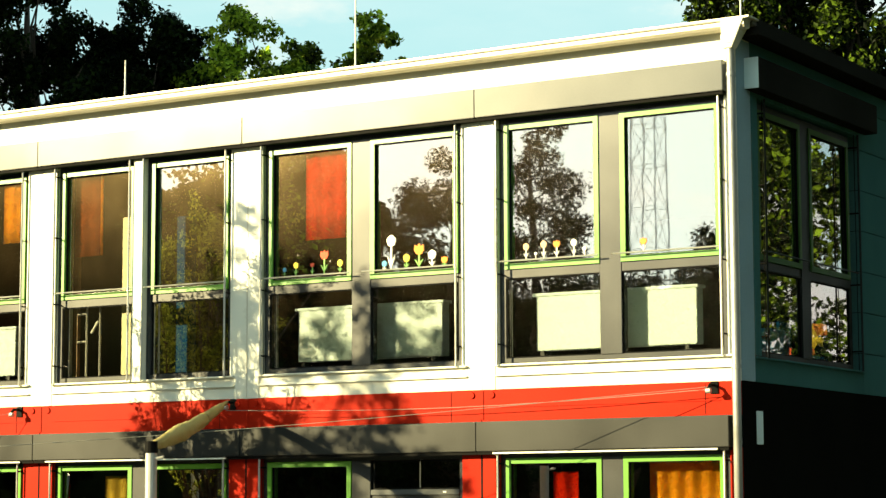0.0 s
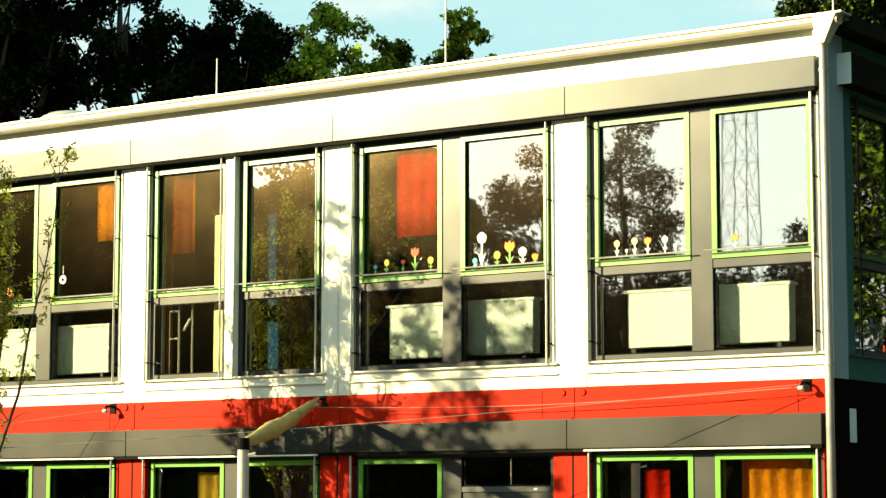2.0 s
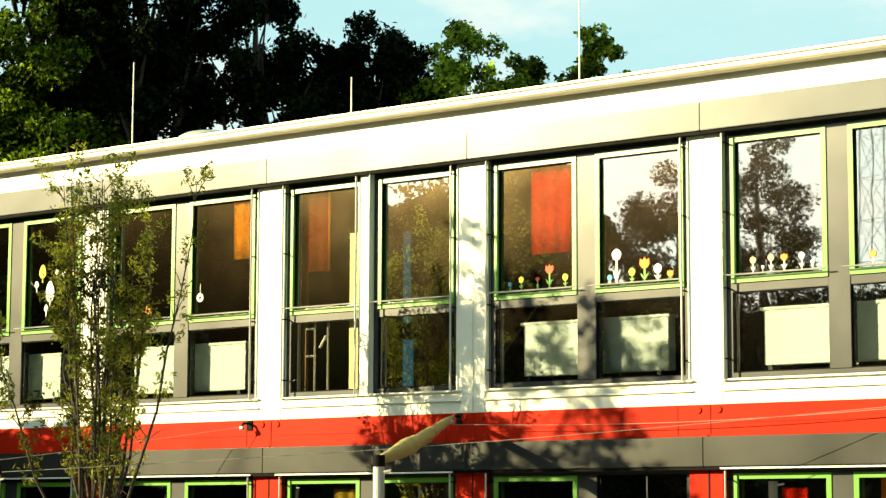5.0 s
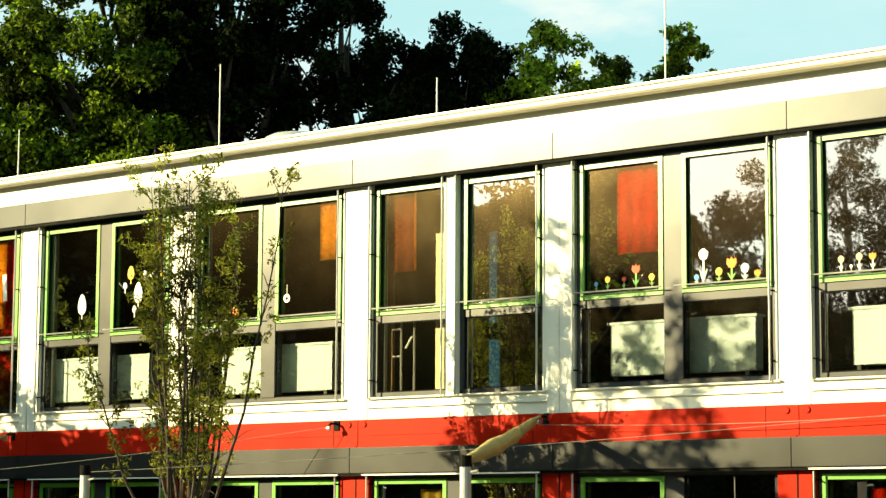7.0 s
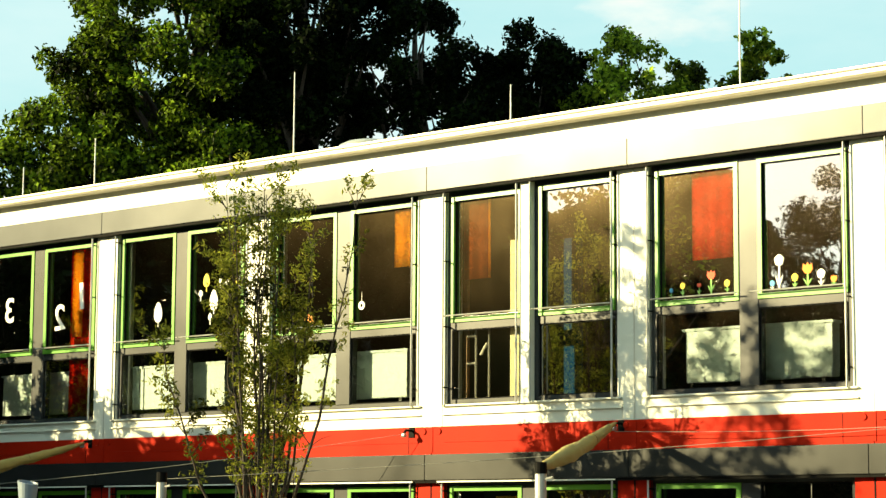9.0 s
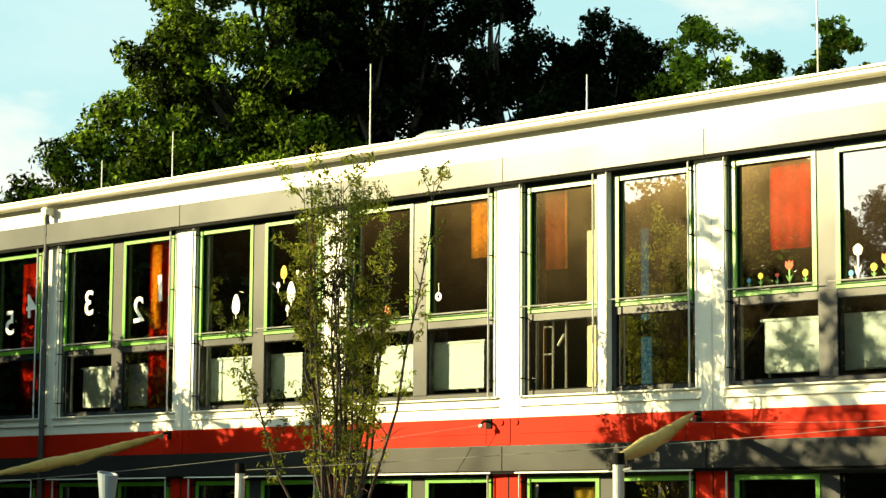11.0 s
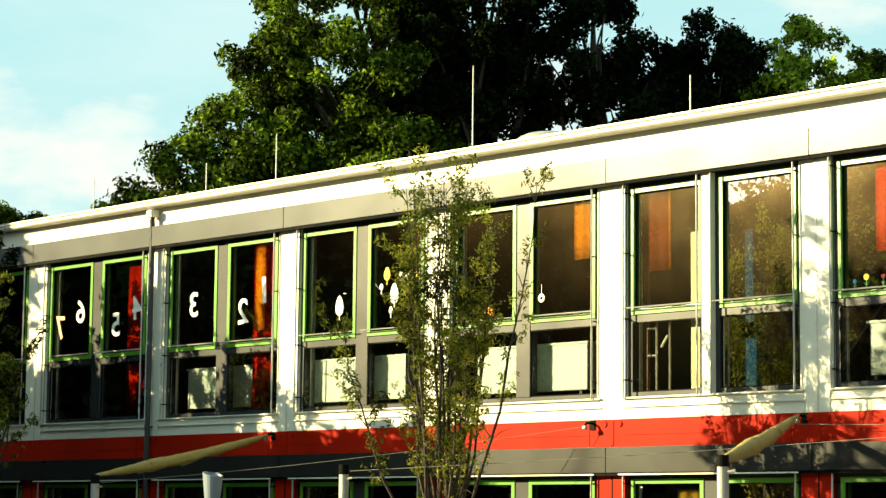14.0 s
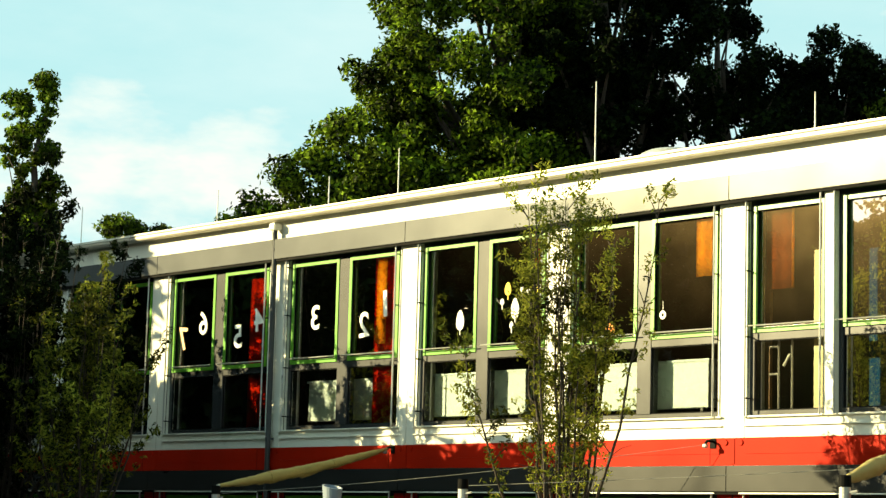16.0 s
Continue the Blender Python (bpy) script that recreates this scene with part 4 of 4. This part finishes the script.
for x, z, r, m in ((-1.990, 3.841, 0.028, PAPER_P), (-1.896, 3.777, 0.013, PAPER_W), (-1.818, 3.852, 0.029, PAPER_P), (-1.692, 3.846, 0.033, PAPER_O), (-1.528, 3.848, 0.028, PAPER_W), (-1.426, 3.790, 0.017, PAPER_W)):
    paper_flower(x, z, 3.735, r, m)
paper_flower(-0.874, 3.815, 3.735, 0.032, PAPER_O)
for x, z, r, m in ((-3.436, 3.785, 0.026, PAPER_B), (-3.364, 3.985, 0.048, PAPER_W), (-3.203, 3.822, 0.033, PAPER_Y), (-3.072, 3.890, 0.052, PAPER_O), (-2.937, 3.835, 0.040, PAPER_W), (-2.809, 3.783, 0.032, PAPER_O)):
    paper_flower(x, z, 3.725, r, m, PAPER_G if r > 0.03 and m is not PAPER_W else PAPER_W)
for x, z, r, m in ((-4.527, 3.795, 0.020, PAPER_B), (-4.400, 3.830, 0.028, PAPER_Y), (-4.218, 3.822, 0.022, PAPER_R), (-4.086, 3.905, 0.045, PAPER_R), (-3.914, 3.822, 0.030, PAPER_Y)):
    paper_flower(x, z, 3.735, r, m, PAPER_G)


def paper_leaf(x, z, w, h, material, name="paper_leaf", label="flat pale paper leaf hanging on the pane"):
    pts = [(x + w * math.sin(a) * (1 - 0.25 * math.cos(a)), z + h * math.cos(a)) for a in (2 * math.pi * i / 16 for i in range(16))]
    ob = thing(name, label, "window decoration", "paper leaves")
    part("blade", disc(0, 0, 1, 1, Y_PANE - 0.002, points=pts), material, ob)
    part("stalk", box(x - 0.005, x + 0.005, Y_PANE - 0.001, Y_PANE + 0.001, z - h - 0.05, z - h + 0.01), material, ob)
    return ob


for x, z, w, h, m in ((-11.613, 4.03, 0.065, 0.115, PAPER_W), (-10.692, 4.11, 0.065, 0.115, PAPER_W), (-10.815, 4.335, 0.05, 0.075, PAPER_Y), (-10.907, 4.197, 0.03, 0.035, PAPER_W), (-10.482, 4.284, 0.03, 0.035, PAPER_W), (-10.336, 4.305, 0.022, 0.03, PAPER_Y), (-10.587, 4.32, 0.025, 0.03, PAPER_W), (-10.747, 3.93, 0.028, 0.04, PAPER_W)):
    paper_leaf(x, z, w, h, m)
paper_leaf(-9.207, 3.80, 0.07, 0.06, PAPER_O, "paper_flame", "small orange paper cut-out on the pane")
bm = bmesh.new()
for i in range(18):
    a0, a1 = 2 * math.pi * i / 18, 2 * math.pi * (i + 1) / 18
    q = [bm.verts.new((-8.441 + r * math.sin(a), Y_PANE, 3.907 + r * math.cos(a))) for r, a in ((0.045, a0), (0.045, a1), (0.018, a1), (0.018, a0))]
    bm.faces.new(q)
bmesh.ops.remove_doubles(bm, verts=bm.verts, dist=0.0005)
bmesh.ops.solidify(bm, geom=bm.faces[:], thickness=0.002)
ringlet = tagged(part("paper_ring", bm, PAPER_W), "white paper ring hanging by a thread on the pane", "window decoration")
part("thread", box(-8.443, -8.439, Y_PANE, Y_PANE + 0.001, 3.953, 4.05), PAPER_W, ringlet)


def numeral(text, x, z, material, height=0.30, lean=0):
    """A cut-out numeral to be read from inside the room."""
    cu = bpy.data.curves.new("numeral", "FONT")
    cu.body, cu.size, cu.extrude, cu.align_x, cu.align_y, cu.offset = text, height * 1.40, 0.001, "CENTER", "CENTER", 0.012 if text == "1" else 0.005
    cu.materials.append(material)
    ob = tagged(new("numeral", cu), "cut-out paper numeral %s on the inside of the pane" % text, "window decoration", "paper numerals")
    ob.matrix_world = pose(x, Y_PANE - 0.001, z, 90, lean, 180)
    return ob


for text, x, z, m, lean in (("7", -17.217, 4.082, PAPER_P, -4), ("6", -16.757, 4.268, PAPER_W, 5), ("5", -15.962, 4.052, PAPER_W, 0), ("4", -15.517, 4.24, PAPER_W, 4), ("3", -14.333, 4.201, PAPER_W, 0), ("2", -13.368, 4.06, PAPER_W, 6), ("1", -12.972, 4.289, PAPER_W, 4)):
    numeral(text, x, z, m, lean=lean)

# ---- inside the third room ----
door = thing("room_door", "pale cream door leaf standing open in the room", "door")
part("leaf", box(-6.56, -6.44, 0.20, 0.25, 2.73, 4.44, 0.004), CREAM, door)
part("door_handle", tube([(-6.50, 0.205, 3.7), (-6.50, 0.18, 3.7), (-6.55, 0.18, 3.7)], 0.009, 8), STAINLESS, door)
pillar = thing("blue_pillar", "blue painted wooden post in the room", "post")
part("shaft", box(-6.12, -5.96, 0.48, 0.60, 2.721, 4.45, 0.01), BLUE, pillar)
rack = thing("steel_rack", "chromed tube rack with hooks behind the window", "rack")
for x, z0, z1 in ((-6.97, 2.73, 3.70), (-6.80, 2.73, 3.70)):
    part("upright", tube([(x, 0.17, z0), (x, 0.17, z1)], 0.012, 8), STAINLESS, rack)
part("strut", tube([(-6.90, 0.16, 3.33), (-6.82, 0.16, 3.44)], 0.013, 8), PAPER_W, rack)
for z in (3.25, 3.52):
    part("crossbar", tube([(-7.08, 0.17, z), (-6.97, 0.17, z)], 0.013, 8), STAINLESS, rack)
# added brown strip stands in for the side of the window reveal
panel = thing("reveal_strip", "warm brown strip in place of the window reveal, beside the rack", "post")
part("board", box(-7.13, -7.08, 0.16, 0.20, 2.721, 4.95), mat("brown_reveal", (0.20, 0.10, 0.03), 0.6, vary=0.25, scale=6), panel)

# ---- toys behind the end window ----
toy = thing("toy_box", "bright blue plastic toy box on the sill behind the end window", "box")
part("tub", box(-0.55, -0.20, 1.10, 1.52, 2.90, 3.14, 0.03), mat("blue_plastic", (0.05, 0.38, 0.72), 0.35), toy)
part("foot", box(-0.52, -0.23, 1.14, 1.48, 2.721, 2.90, 0.01), FRAME, toy)
toy = thing("toy_fish", "yellow and orange wooden fish on a blue and red toy shelf", "toy")
fish_y = mat("yellow_paint", (0.85, 0.62, 0.05), 0.5)
part("shelf", box(-0.50, -0.22, 1.90, 2.40, 2.721, 2.96, 0.02), BLUE, toy)
part("red_block", box(-0.46, -0.24, 1.92, 2.16, 2.961, 3.02, 0.01), PAPER_R, toy)
bm = bmesh.new()
pts = [(1.93, 3.03), (2.22, 3.03), (2.33, 3.10), (2.42, 3.06), (2.43, 3.15), (2.33, 3.13), (2.20, 3.21), (2.05, 3.16)]
f0 = [bm.verts.new((-0.30, a, b)) for a, b in pts]
f1 = [bm.verts.new((-0.27, a, b)) for a, b in pts]
bm.faces.new(f0)
bm.faces.new(f1[::-1])
for i in range(len(pts)):
    bm.faces.new((f0[i], f1[i], f1[(i + 1) % len(pts)], f0[(i + 1) % len(pts)]))
part("fish", bm, fish_y, toy)
part("orange_block", box(-0.46, -0.24, 2.30, 2.46, 3.16, 3.26, 0.01), PAPER_O, toy)
part("backboard", box(-0.50, -0.47, 1.90, 2.46, 2.961, 3.26), BLUE, toy)

# ---- lamp on a post in front of the building ----
lamp = thing("bollard_lamp", "slim steel post with a pale slanted lamp hood", "lamp")
part("post", tube([(-9.90, -3.0, -0.02), (-9.90, -3.0, 1.80)], 0.045, 12), STEEL, lamp)
bm = lathe([(0.055, 0.0), (0.075, 0.02), (0.10, 0.26), (0.088, 0.262), (0.06, 0.06)], (-9.90, -3.0, 1.79))
for v in bm.verts:
    if v.co.z > 2.0:
        v.co.z -= (v.co.x + 9.90) * 0.25
part("hood", bm, HOOD, lamp, "pale milky hood")
